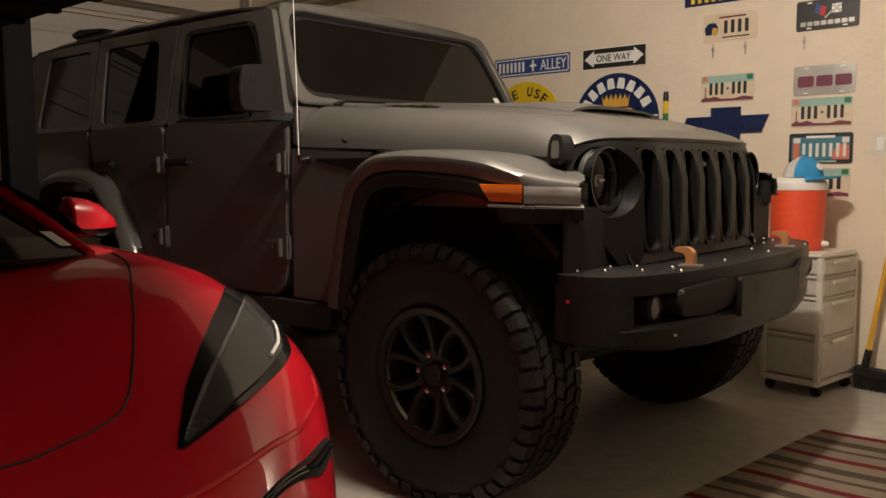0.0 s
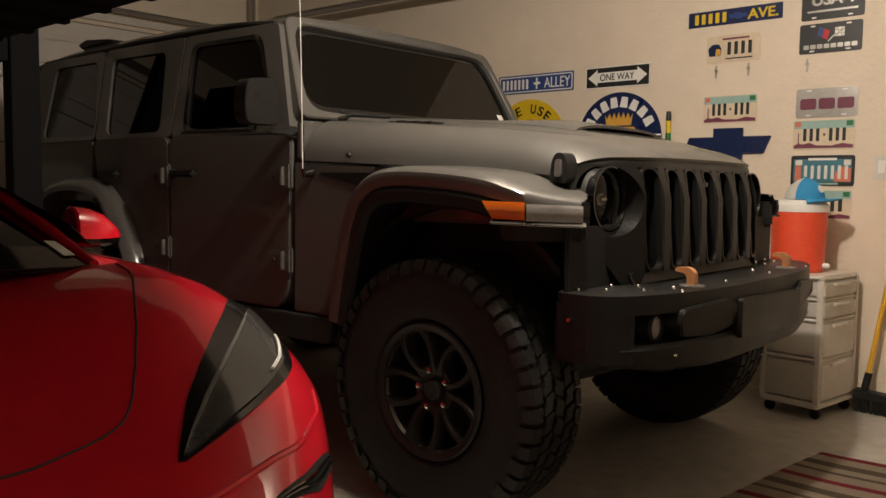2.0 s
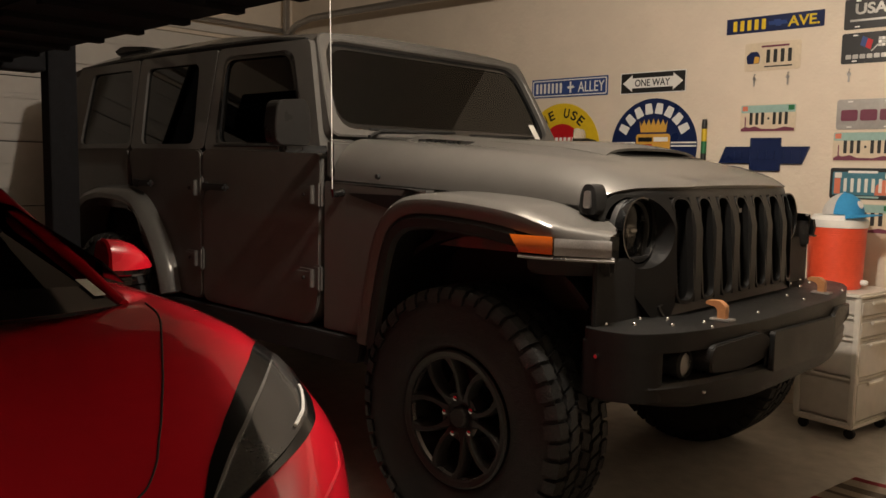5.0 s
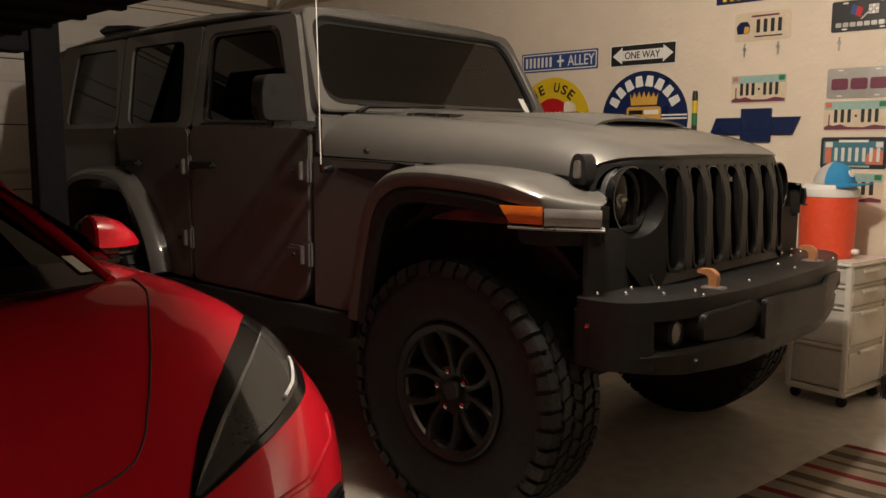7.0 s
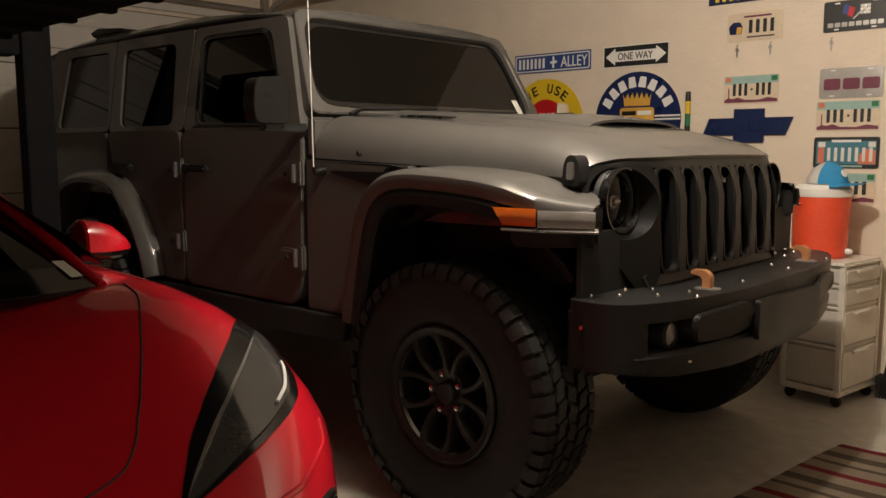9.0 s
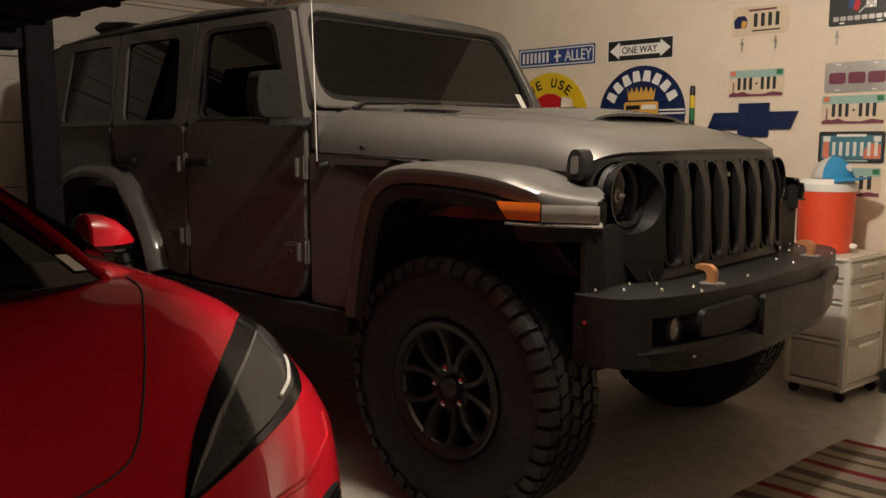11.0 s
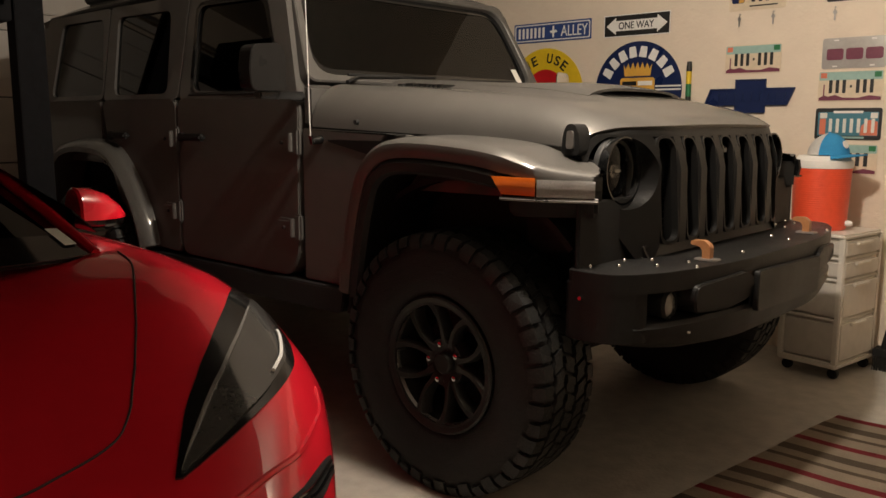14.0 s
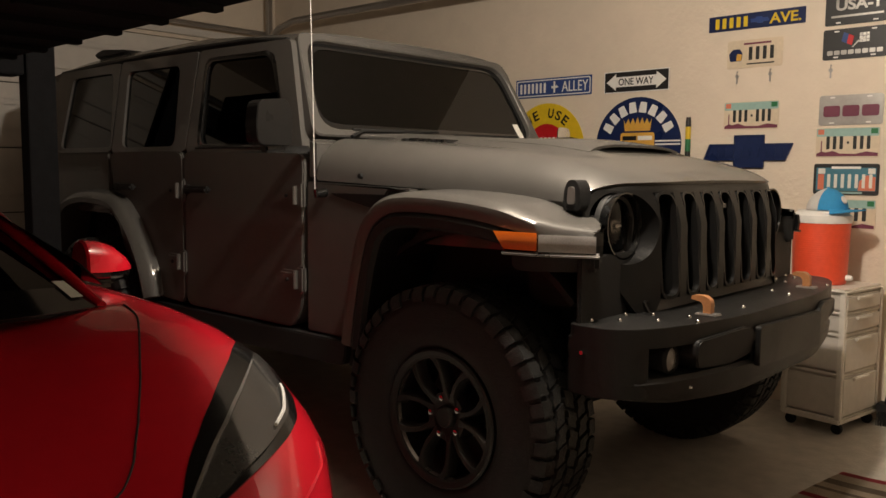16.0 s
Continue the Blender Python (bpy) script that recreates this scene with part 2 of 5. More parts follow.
def lettering(text, x, y, z, width, height, material, parent, name="lettering", bold=0.0, spin=0.0):
    """Raised letters on a wall that faces -y, centred at x, z."""
    cu = bpy.data.curves.new(name, "FONT")
    cu.body, cu.align_x, cu.align_y, cu.extrude, cu.offset = text, "CENTER", "CENTER", 0.02, bold
    tmp = bpy.data.objects.new("tmp", cu)
    scene.collection.objects.link(tmp)
    me = bpy.data.meshes.new_from_object(tmp.evaluated_get(bpy.context.evaluated_depsgraph_get()))
    bpy.data.objects.remove(tmp)
    xs, ys = [v.co.x for v in me.vertices], [v.co.y for v in me.vertices]
    cx, cy, sx, sy = (min(xs) + max(xs)) / 2, (min(ys) + max(ys)) / 2, width / (max(xs) - min(xs)), height / (max(ys) - min(ys))
    me.transform(pose(x, y, z, 90, 0, 0) @ pose(0, 0, 0, 0, 0, spin) @ Matrix.Diagonal((sx, sy, 0.06, 1)) @ Matrix.Translation((-cx, -cy, 0)))
    me.materials.append(material)
    ob = new(name, me)
    ob.parent = parent
    ob.matrix_parent_inverse = parent.matrix_basis.inverted()
    return ob

# ---- the garage ----
WY = 1.674            # face of the wall with the plates
XB = -4.40            # face of the garage door wall
part("floor", box(-4.9, 5.2, -6.2, 2.0, -0.15, 0.0), CONCRETE, label="grey sealed concrete garage floor", kind="structure", smooth=False)
part("ceiling", box(-4.9, 5.2, -6.2, 2.0, 2.75, 2.9), CEIL, label="white painted garage ceiling", kind="structure", smooth=False)
part("wall_north", box(XB, 5.0, WY, WY + 0.15, 0, 2.75), WALL, label="cream painted textured garage wall", kind="structure", smooth=False)
# two unseen walls added to close the room for bounced light
part("unseen_wall_east", box(5.0, 5.15, -6.0, WY + 0.15, 0, 2.75), WALL, label="added unseen cream end wall that closes the room", kind="structure", smooth=False)
part("unseen_wall_south", box(XB, 5.0, -6.15, -6.0, 0, 2.75), WALL, label="added unseen cream side wall that closes the room", kind="structure", smooth=False)
gw = prism([(-6.15, 0), (-6.15, 2.75), (WY + 0.15, 2.75), (WY + 0.15, 0), (1.40, 0), (1.40, 2.30), (-5.2, 2.30), (-5.2, 0)], "x", XB - 0.15, XB)
part("wall_west", gw, WALL, label="cream wall round the garage door", kind="structure", smooth=False)
part("baseboard", box(0.2, 5.0, WY - 0.014, WY - 0.001, 0, 0.09, 0.003), WALL, label="low painted skirting board", kind="structure")

# sectional garage door, closed behind the grey car
gdoor = thing("garage_door", (XB, -1.9, 0), "closed white sectional steel garage door", "garage door", kind="structure")
for k in range(5):
    z0 = 0.005 + k * 0.46
    bm = box(XB - 0.06, XB - 0.015, -5.2, 1.40, z0, z0 + 0.452, 0.006)
    for g in (0.22, 0.24):
        box(XB - 0.017, XB - 0.009, -5.18, 1.38, z0 + g - 0.10, z0 + g + 0.08, 0.004, bm) if g == 0.22 else None
    box(XB - 0.017, XB - 0.008, -5.18, 1.38, z0 + 0.335, z0 + 0.43, 0.004, bm)
    part("panel", bm, DOORPAINT, gdoor)

# door tracks and their hangers
trk = thing("door_track", (-4.2, 1.47, 2.0), "galvanised steel track of the garage door with hanger", "door track", kind="structure")
arc = [(-4.33, 1.47, 0.1), (-4.33, 1.47, 2.05), (-4.30, 1.47, 2.22), (-4.20, 1.47, 2.36), (-4.05, 1.47, 2.44), (-3.85, 1.47, 2.475), (-3.4, 1.47, 2.475), (-1.2, 1.47, 2.45)]
part("rail", tube(arc, 0.028, 8), STEEL, trk)
part("torsion_bar", tube([(-4.32, 1.52, 2.42), (-4.32, -4.9, 2.42)], 0.022, 8), STEEL, trk)
part("hanger", box(-4.30, -4.255, 1.50, 1.545, 2.30, 2.75, 0.003), STEEL, trk)
part("hanger", box(-1.9, -1.86, 1.45, 1.49, 2.44, 2.75, 0.003), STEEL, trk)
part("header_board", box(XB + 0.001, XB + 0.04, -5.2, 1.56, 2.33, 2.385, 0.004), DOORPAINT, trk)

# ---- four-post lift over the red car ----
lift = thing("car_lift", (-2.6, -1.2, 0), "black steel four-post car lift with raised deck", "car lift")
for px, py in ((-2.60, -1.095), (-2.62, -4.15)):
    bm = prism([(px - 0.055, py - 0.07), (px + 0.055, py - 0.07), (px + 0.055, py + 0.07), (px + 0.03, py + 0.07), (px + 0.03, py + 0.045), (px - 0.03, py + 0.045), (px - 0.03, py + 0.07), (px - 0.055, py + 0.07)], "z", 0.012, 2.3, 0.004)
    part("post", bm, LIFT, lift)
    part("base_plate", box(px - 0.16, px + 0.16, py - 0.16, py + 0.16, 0, 0.012, 0.003), LIFT, lift)
part("cross_beam", box(-2.72, -2.56, -4.08, -1.17, 1.70, 1.83, 0.006), LIFT, lift)
for y0, y1 in ((-1.88, -1.36), (-4.0, -3.45)):
    bm = box(-2.56, 1.05, y0, y1, 1.735, 1.86, 0.006)
    box(-2.56, 1.05, y1 - 0.03, y1, 1.86, 1.92, 0.004, bm)
    rw = part("runway", bm, LIFT, lift)
    for k in range(10):
        part("rib", box(-2.45 + k * 0.33, -2.40 + k * 0.33, y0 + 0.02, y1 - 0.02, 1.715, 1.735, 0.002), LIFT, rw)
part("drip_tray", box(-2.5, 1.0, -3.45, -1.88, 1.76, 1.79, 0.004), LIFT, lift)
# ---- the grey off-road car ----
offroad = thing("off_road_car", (-1.4, 0, 0), "parked grey four-door off-road car with black bumper", "car")


def both(name, build, material, label="", parent=None):
    """The same part on both flanks: build(s) with s = -1 on the near flank and 1 on the far one."""
    return [part(name, build(s), material, parent or offroad, label) for s in (-1, 1)]


def slab(poly, y0, y1, b):
    return lambda s: prism(poly, "y", s * y0, s * y1, b)


# chassis and cabin floor
part("underbody", box(-3.4, 0.35, -0.62, 0.62, 0.46, 0.66, 0.03), BLACK, offroad)
part("frame_rail", box(-3.4, 0.20, 0.36, 0.46, 0.50, 0.66, 0.01), BLACK, offroad)
part("frame_rail", box(-3.4, 0.20, -0.46, -0.36, 0.50, 0.66, 0.01), BLACK, offroad)
part("firewall", box(-0.86, -0.80, -0.72, 0.72, 0.5, 1.28, 0.01), TRIM, offroad)
part("engine_bay", box(-0.78, 0.42, -0.55, 0.55, 0.66, 1.10, 0.03), BLACK, offroad)
part("axle", tube([(0.05, -0.7, 0.42), (0.05, 0.7, 0.42)], 0.055, 12), BLACK, offroad)
part("axle", tube([(-2.50, -0.7, 0.42), (-2.50, 0.7, 0.42)], 0.055, 12), BLACK, offroad)
part("tie_rod", tube([(0.16, -0.66, 0.40), (0.16, 0.66, 0.36)], 0.02, 8), BLACK, offroad)

# doors, flanks
FD = rounded([(-1.685, 0.60), (-0.86, 0.60), (-0.80, 0.68), (-0.785, 1.30), (-1.685, 1.32)], 0.05)
RD = rounded([(-2.44, 1.325), (-2.38, 0.98), (-2.20, 0.62), (-1.697, 0.60), (-1.697, 1.32)], 0.05)
fdoor = both("front_door", slab(FD, 0.735, 0.805, 0.012), PAINT)
rdoor = both("rear_door", slab(RD, 0.735, 0.805, 0.012), PAINT)
both("rear_quarter", slab([(-3.42, 1.325), (-3.42, 0.72), (-3.12, 0.66), (-3.08, 1.0), (-2.50, 1.0), (-2.455, 0.98), (-2.455, 1.325)], 0.72, 0.80, 0.012), PAINT)
both("cowl_side", slab([(-0.772, 0.60), (-0.36, 0.60), (-0.40, 1.06), (-0.30, 1.17), (-0.20, 1.160), (-0.20, 1.172), (-0.772, 1.192)], 0.70, 0.80, 0.010), PAINT)
both("upper_cowl", slab([(-0.772, 1.200), (-0.732, 1.200), (-0.732, 1.35), (-0.772, 1.36)], 0.66, 0.79, 0.010), PAINT)
both("rock_rail", slab(rounded([(-2.30, 0.47), (-0.52, 0.50), (-0.50, 0.595), (-2.30, 0.585)], 0.03), 0.62, 0.83, 0.015), BLACK, "black steel rock rail")
# thin dark wedge laid on the flank as the shade of a recess
both("recess_shade", slab(rounded([(-0.62, 1.150), (-0.60, 1.140), (-0.36, 1.095), (-0.31, 1.150)], 0.008), 0.795, 0.803, 0.002), GRILLE)
part("tailgate", box(-3.46, -3.40, -0.74, 0.74, 0.66, 1.33, 0.02), PAINT, offroad)
part("cabin_floor", box(-3.38, -0.9, -0.72, 0.72, 0.66, 0.72, 0.01), TRIM, offroad)

# door uppers, tapering inwards to the roof; outlines in x, z
def upper(poly_out, poly_in):
    def go(s):
        bm = ring(poly_out, poly_in, "y", -0.028, 0.028)
        for v in bm.verts:
            z = v.co.z
            v.co.y += s * (0.765 - (z - 1.32) * 0.185)
        return bm
    return go


def pane(poly, inset=0.0):
    def go(s):
        bm = prism(poly, "y", -0.004, 0.004)
        for v in bm.verts:
            v.co.y += s * (0.776 - inset - (v.co.z - 1.32) * 0.185)
        return bm
    return go


W1o, W1i = [(-1.685, 1.315), (-0.80, 1.31), (-0.985, 1.775), (-1.685, 1.79)], [(-1.580, 1.345), (-0.915, 1.34), (-1.105, 1.725), (-1.615, 1.735)]
W2o, W2i = [(-2.44, 1.32), (-1.697, 1.32), (-1.697, 1.79), (-2.47, 1.80)], [(-2.335, 1.345), (-1.80, 1.345), (-1.85, 1.735), (-2.385, 1.745)]
W3o, W3i = [(-3.38, 1.325), (-2.455, 1.325), (-2.485, 1.80), (-3.25, 1.80)], [(-3.10, 1.35), (-2.46, 1.35), (-2.55, 1.75), (-3.06, 1.755)]
rr = lambda p, r=0.06: rounded(p, r, 4)
both("door_frame", upper(rr(W1o, 0.03), rr(W1i, 0.05)), PAINT)
both("door_frame", upper(rr(W2o, 0.03), rr(W2i, 0.05)), PAINT)
both("hardtop_side", upper(rr(W3o, 0.04), rr(W3i, 0.05)), PAINT)
both("door_glass", pane(rr([(-1.59, 1.335), (-0.90, 1.33), (-1.095, 1.735), (-1.625, 1.745)])), GLASSDARK, "dark tinted door glass")
both("door_glass", pane(rr([(-2.345, 1.335), (-1.79, 1.335), (-1.84, 1.745), (-2.395, 1.755)])), GLASSDARK, "dark tinted door glass")
both("quarter_glass", pane(rr([(-3.11, 1.34), (-2.455, 1.34), (-2.545, 1.76), (-3.07, 1.765)])), GLASSDARK, "dark tinted quarter glass")
both("window_seal", upper(rr([(-1.60, 1.33), (-0.895, 1.325), (-1.09, 1.74), (-1.63, 1.75)]), rr([(-1.575, 1.35), (-0.92, 1.345), (-1.112, 1.72), (-1.605, 1.73)])), GLOSSBLACK)
both("belt_strip", lambda s: tube([(-1.60, s * 0.79, 1.335), (-0.93, s * 0.79, 1.33)], 0.006, 6), BLACK)
part("rear_window", box(-3.40, -3.38, -0.60, 0.60, 1.36, 1.74, 0.006), GLASSWIN, offroad)
part("rear_frame", ring([(-0.72, 1.33), (0.72, 1.33), (0.66, 1.80), (-0.66, 1.80)], [(-0.58, 1.38), (0.58, 1.38), (0.54, 1.73), (-0.54, 1.73)], "x", -3.44, -3.38), PAINT, offroad)

# roof: crowned panel with black drip rails, and the deflector at its rear
rows = []
for i in range(25):
    x = -1.00 - i * 2.40 / 24
    zt = 1.800 + 0.055 * min(1, (i / 24) * 3) - 0.03 * max(0, (i - 18) / 6) ** 2
    row = []
    for j in range(17):
        y = -0.685 + j * 1.37 / 16
        row.append((x, y, zt + 0.030 * (1 - (y / 0.685) ** 4) - 0.03 * (abs(y) > 0.66)))
    rows.append(row)
part("roof", sheet(rows, thick=0.035), PAINT, offroad)
both("drip_rail", lambda s: tube([(-1.03, s * 0.688, 1.775), (-1.3, s * 0.69, 1.80), (-2.2, s * 0.69, 1.815), (-3.25, s * 0.69, 1.80)], 0.013, 6), BLACK)
part("roof_deflector", prism([(-2.62, 1.872), (-2.66, 1.90), (-2.95, 1.925), (-3.05, 1.905), (-3.0, 1.872)], "y", -0.60, 0.60, 0.012), BLACK, offroad, "black raised panel on the roof")

# windscreen with frame, leaning back
GX0, GZ0, GX1, GZ1 = -0.80, 1.372, -1.015, 1.800


def lean(u, z):
    """A point of the windscreen's plane."""
    return (GX0 + (GX1 - GX0) * (z - GZ0) / (GZ1 - GZ0), u, z)


def leaned(bm):
    for v in bm.verts:
        d, u, z = v.co
        p = Vector(lean(u, z))
        v.co = p + Vector((0.89, 0, 0.45)) * d
    return bm


wo = rounded([(-0.765, 1.36), (0.765, 1.36), (0.675, 1.80), (-0.675, 1.80)], 0.05)
wi = rounded([(-0.715, 1.392), (0.715, 1.392), (0.645, 1.772), (-0.645, 1.772)], 0.10)
part("windscreen_frame", leaned(ring(wo, wi, "x", -0.025, 0.03, b=0.006)), PAINT, offroad)
part("windscreen", leaned(prism(rounded([(-0.72, 1.387), (0.72, 1.387), (0.65, 1.777), (-0.65, 1.777)], 0.10), "x", -0.006, 0.0)), GLASSWIN, offroad, "dark windscreen glass")
part("windscreen_band", leaned(ring(wi, rounded([(-0.69, 1.425), (0.69, 1.425), (0.622, 1.748), (-0.622, 1.748)], 0.10), "x", 0.0, 0.003)), GLOSSBLACK, offroad)
for y0, y1 in ((-0.60, -0.08), (0.02, 0.52)):
    bm = tube([(-0.73, y0, 1.372), (-0.775, y0 + 0.10, 1.398), (-0.79, y1, 1.408)], 0.008, 6)
    tube([(-0.783, y0 + 0.05, 1.405), (-0.785, y1 + 0.05, 1.412)], 0.006, 6, bm)
    part("wiper", bm, BLACK, offroad)
part("inspection_sticker", leaned(prism([(0.615, 1.405), (0.655, 1.405), (0.640, 1.478), (0.600, 1.478)], "x", 0.004, 0.006)), PAPER, offroad, "white paper sticker")
part("cowl_panel", box(-0.80, -0.68, -0.70, 0.70, 1.30, 1.345, 0.012), BLACK, offroad)

# dashboard, seats and cage, seen through the glass
part("dashboard", box(-1.15, -0.83, -0.70, 0.70, 1.08, 1.33, 0.05), TRIM, offroad)
for sy in (-0.36, 0.36):
    for sx in (-1.75, -2.55):
        bm = prism(rounded([(sx, 0.85), (sx + 0.14, 0.85), (sx + 0.05, 1.45), (sx - 0.08, 1.45)], 0.05), "y", sy - 0.24, sy + 0.24, 0.04)
        box(sx, sx + 0.5, sy - 0.24, sy + 0.24, 0.75, 0.90, 0.05, bm)
        box(sx - 0.07, sx + 0.03, sy - 0.13, sy + 0.13, 1.49, 1.66, 0.04, bm)
        part("seat", bm, TRIM, offroad)
both("roll_bar", lambda s: tube([(-1.10, s * 0.60, 1.70), (-1.72, s * 0.60, 1.73), (-2.9, s * 0.60, 1.70)], 0.035, 8), TRIM)
both("roll_hoop", lambda s: tube([(-1.72, s * 0.66, 0.8), (-1.74, s * 0.64, 1.4), (-1.72, s * 0.60, 1.73)], 0.035, 8), TRIM)
part("steering_wheel", tube([(-1.30 + 0.06 * math.sin(a), 0.36 + 0.18 * math.cos(a), 1.22 + 0.17 * math.sin(a)) for a in [k * math.pi / 12 for k in range(25)]], 0.016, 8), TRIM, offroad)
part("rear_view_mirror", box(-1.03, -1.0, -0.11, 0.11, 1.63, 1.69, 0.012), TRIM, offroad)

# hood: crowned and tapering, with a raised centre and a nose that rolls down
HT = [(-0.72, 1.358), (-0.40, 1.340), (0.0, 1.309), (0.20, 1.290), (0.34, 1.274), (0.45, 1.248), (0.52, 1.224), (0.565, 1.198)]
HS = [(-0.72, 1.197), (0.0, 1.168), (0.46, 1.146), (0.565, 1.140)]
HW = [(-0.72, 0.79), (-0.3, 0.765), (0.2, 0.72), (0.46, 0.705), (0.565, 0.695)]


def hood_z(x, y):
    w = lerp(HW, x)
    u = min(1.0, abs(y) / w)
    top, side = lerp(HT, x), lerp(HS, x)
    z = top + 0.012 * (1 - u * u)
    a = min(1, max(0, (0.40 - abs(y)) / 0.10))
    fade = min(1, max(0, (0.42 - x) / 0.35))
    z += 0.028 * a * a * (3 - 2 * a) * fade
    if u > 0.80:
        k = (u - 0.80) / 0.20
        z -= (top - side) * (1 - math.sqrt(max(0, 1 - k * k)))
    return z


xs = [-0.72 + i * 1.285 / 46 for i in range(47)]
us = [-1 + j / 30 for j in range(61)]
us = [math.copysign(1 - (1 - abs(u)) ** 1.6, u) for u in us]
rows = [[(x - 1.2 * max(0, abs(u * lerp(HW, x)) - 0.34) ** 2 * max(0, x / 0.565) ** 1.5 if x > 0 else x, u * lerp(HW, x), hood_z(x, u * lerp(HW, x))) for u in us] for x in xs]
hood = part("hood", sheet(rows, thick=0.012), PAINT, offroad)
# hood scoop: black throat under a raised lip
bm = sheet([[(x, y, hood_z(x, y) + 0.004) for y in [-0.29 + j * 0.58 / 24 for j in range(25)]] for x in [0.10 + i * 0.17 / 6 for i in range(7)]], thick=0.003)
part("scoop_grille", bm, GLOSSBLACK, hood, "black hood scoop insert")
bm = sheet([[(x, y, hood_z(x, y) + 0.024 * min(1, max(0, (x + 0.30) / 0.42)) ** 1.3 * (1 - (abs(y) / 0.34) ** 4) + 0.001) for y in [-0.34 + j * 0.68 / 24 for j in range(25)]] for x in [-0.30 + i * 0.53 / 14 for i in range(15)]], thick=0.010)
part("scoop_lip", bm, PAINT, hood)
for y0 in (-0.45, 0.30):
    for k in range(3):
        xv = -0.56 + k * 0.075
        zv = hood_z(xv, y0 + 0.075)
        ho = rounded([(xv, y0), (xv + 0.052, y0), (xv + 0.036, y0 + 0.15), (xv - 0.016, y0 + 0.15)], 0.012)
        hi = rounded([(xv + 0.008, y0 + 0.009), (xv + 0.043, y0 + 0.009), (xv + 0.030, y0 + 0.141), (xv - 0.006, y0 + 0.141)], 0.010)
        hv = part("hood_vent", ring(ho, hi, "z", zv - 0.03, zv + 0.005, b=0.001), GLOSSBLACK, hood, "black vent slot")
        part("vent_grille", prism(hi, "z", zv - 0.02, zv + 0.002), BLACK, hv)
for y in (-0.44, 0.44):
    part("washer_jet", box(-0.60, -0.57, y - 0.012, y + 0.012, hood_z(-0.585, y) - 0.004, hood_z(-0.585, y) + 0.008, 0.003), BLACK, hood)
both("bump_stop", lambda s: lathe([(0.0, 0.780), (0.011, 0.780), (0.009, 0.792), (0, 0.792)], "y", 12, at=(-0.47, 0, 1.215)) if s > 0 else lathe([(0.0, -0.792), (0.009, -0.792), (0.011, -0.780), (0, -0.780)], "y", 12, at=(-0.47, 0, 1.215)), BLACK)


def hood_latch(s):
    bm = prism(rounded([(0.382, 1.088), (0.450, 1.088), (0.444, 1.155), (0.430, 1.182), (0.402, 1.182), (0.388, 1.155)], 0.02), "y", s * 0.66, s * 0.722, 0.010)
    return moved(bm, Matrix.Translation((0.0, 0, 0.030)))


for s in (-1, 1):
    la = part("hood_latch", hood_latch(s), BLACK, offroad, "black rubber hood latch")
    part("catch", moved(prism(rounded([(0.402, 1.108), (0.430, 1.108), (0.427, 1.162), (0.405, 1.162)], 0.01), "y", s * 0.720, s * 0.728, 0.003), Matrix.Translation((0, 0, 0.030))), STEEL, la)

# fender flares: flat-topped, tapering in plan towards the grille
TOPF = [(-0.45, 0.62), (-0.41, 0.80), (-0.355, 0.97), (-0.29, 1.080), (-0.20, 1.145), (-0.08, 1.166), (0.12, 1.160), (0.29, 1.142), (0.37, 1.116), (0.44, 1.090), (0.545, 1.072)]
YOUT = [(-0.5, 0.90), (-0.3, 0.945), (0.30, 0.945), (0.42, 0.895), (0.555, 0.785)]


def flare(s):
    rows = []
    for i, (x, z) in enumerate(TOPF):
        yo = lerp(YOUT, x)
        xa, za = TOPF[max(i - 1, 0)]
        xb, zb = TOPF[min(i + 1, len(TOPF) - 1)]
        t = Vector((xb - xa, zb - za)).normalized()
        n = Vector((-t.y, t.x))
        def off(y, d):
            return (x - n.x * d, s * y, z - n.y * d)
        inn = 0.62 if x < 0.42 else 0.62 + (x - 0.42) / 0.135 * 0.15
        rows.append([off(inn, -0.012), off(yo - 0.06, -0.004), off(yo - 0.018, 0.002), off(yo, 0.016), off(yo + 0.004, 0.040), off(yo - 0.004, 0.062), off(yo - 0.03, 0.068)])
    bm = sheet(rows)
    bm.faces.new([bm.verts.new(p) for p in rows[-1]])
    return bm


def flare_lip(s):
    rows = []
    for i, (x, z) in enumerate(TOPF):
        yo = lerp(YOUT, x)
        xa, za = TOPF[max(i - 1, 0)]
        xb, zb = TOPF[min(i + 1, len(TOPF) - 1)]
        t = Vector((xb - xa, zb - za)).normalized()
        n = Vector((-t.y, t.x))
        def off(y, d):
            return (x - n.x * d, s * y, z - n.y * d)
        low = 0.115
        inn = 0.60 if x < 0.42 else 0.60 + (x - 0.42) / 0.135 * 0.16
        rows.append([off(yo - 0.010, 0.064), off(yo + 0.002, 0.078), off(yo - 0.002, low - 0.01), off(yo - 0.02, low), off(yo - 0.05, low - 0.01), off(inn, 0.085)])
    bm = sheet(rows)
    bm.faces.new([bm.verts.new(p) for p in rows[-1]])
    return bm


def smooth_table(tab, n=5):
    out = []
    for i in range(len(tab) - 1):
        p0, p1, p2, p3 = (Vector(tab[max(0, min(len(tab) - 1, i + k))]) for k in (-1, 0, 1, 2))
        for j in range(n):
            t = j / n
            q = 0.5 * ((2 * p1) + (p2 - p0) * t + (2 * p0 - 5 * p1 + 4 * p2 - p3) * t * t + (3 * p1 - p0 - 3 * p2 + p3) * t ** 3)
            out.append((q.x, q.y))
    return out + [tab[-1]]


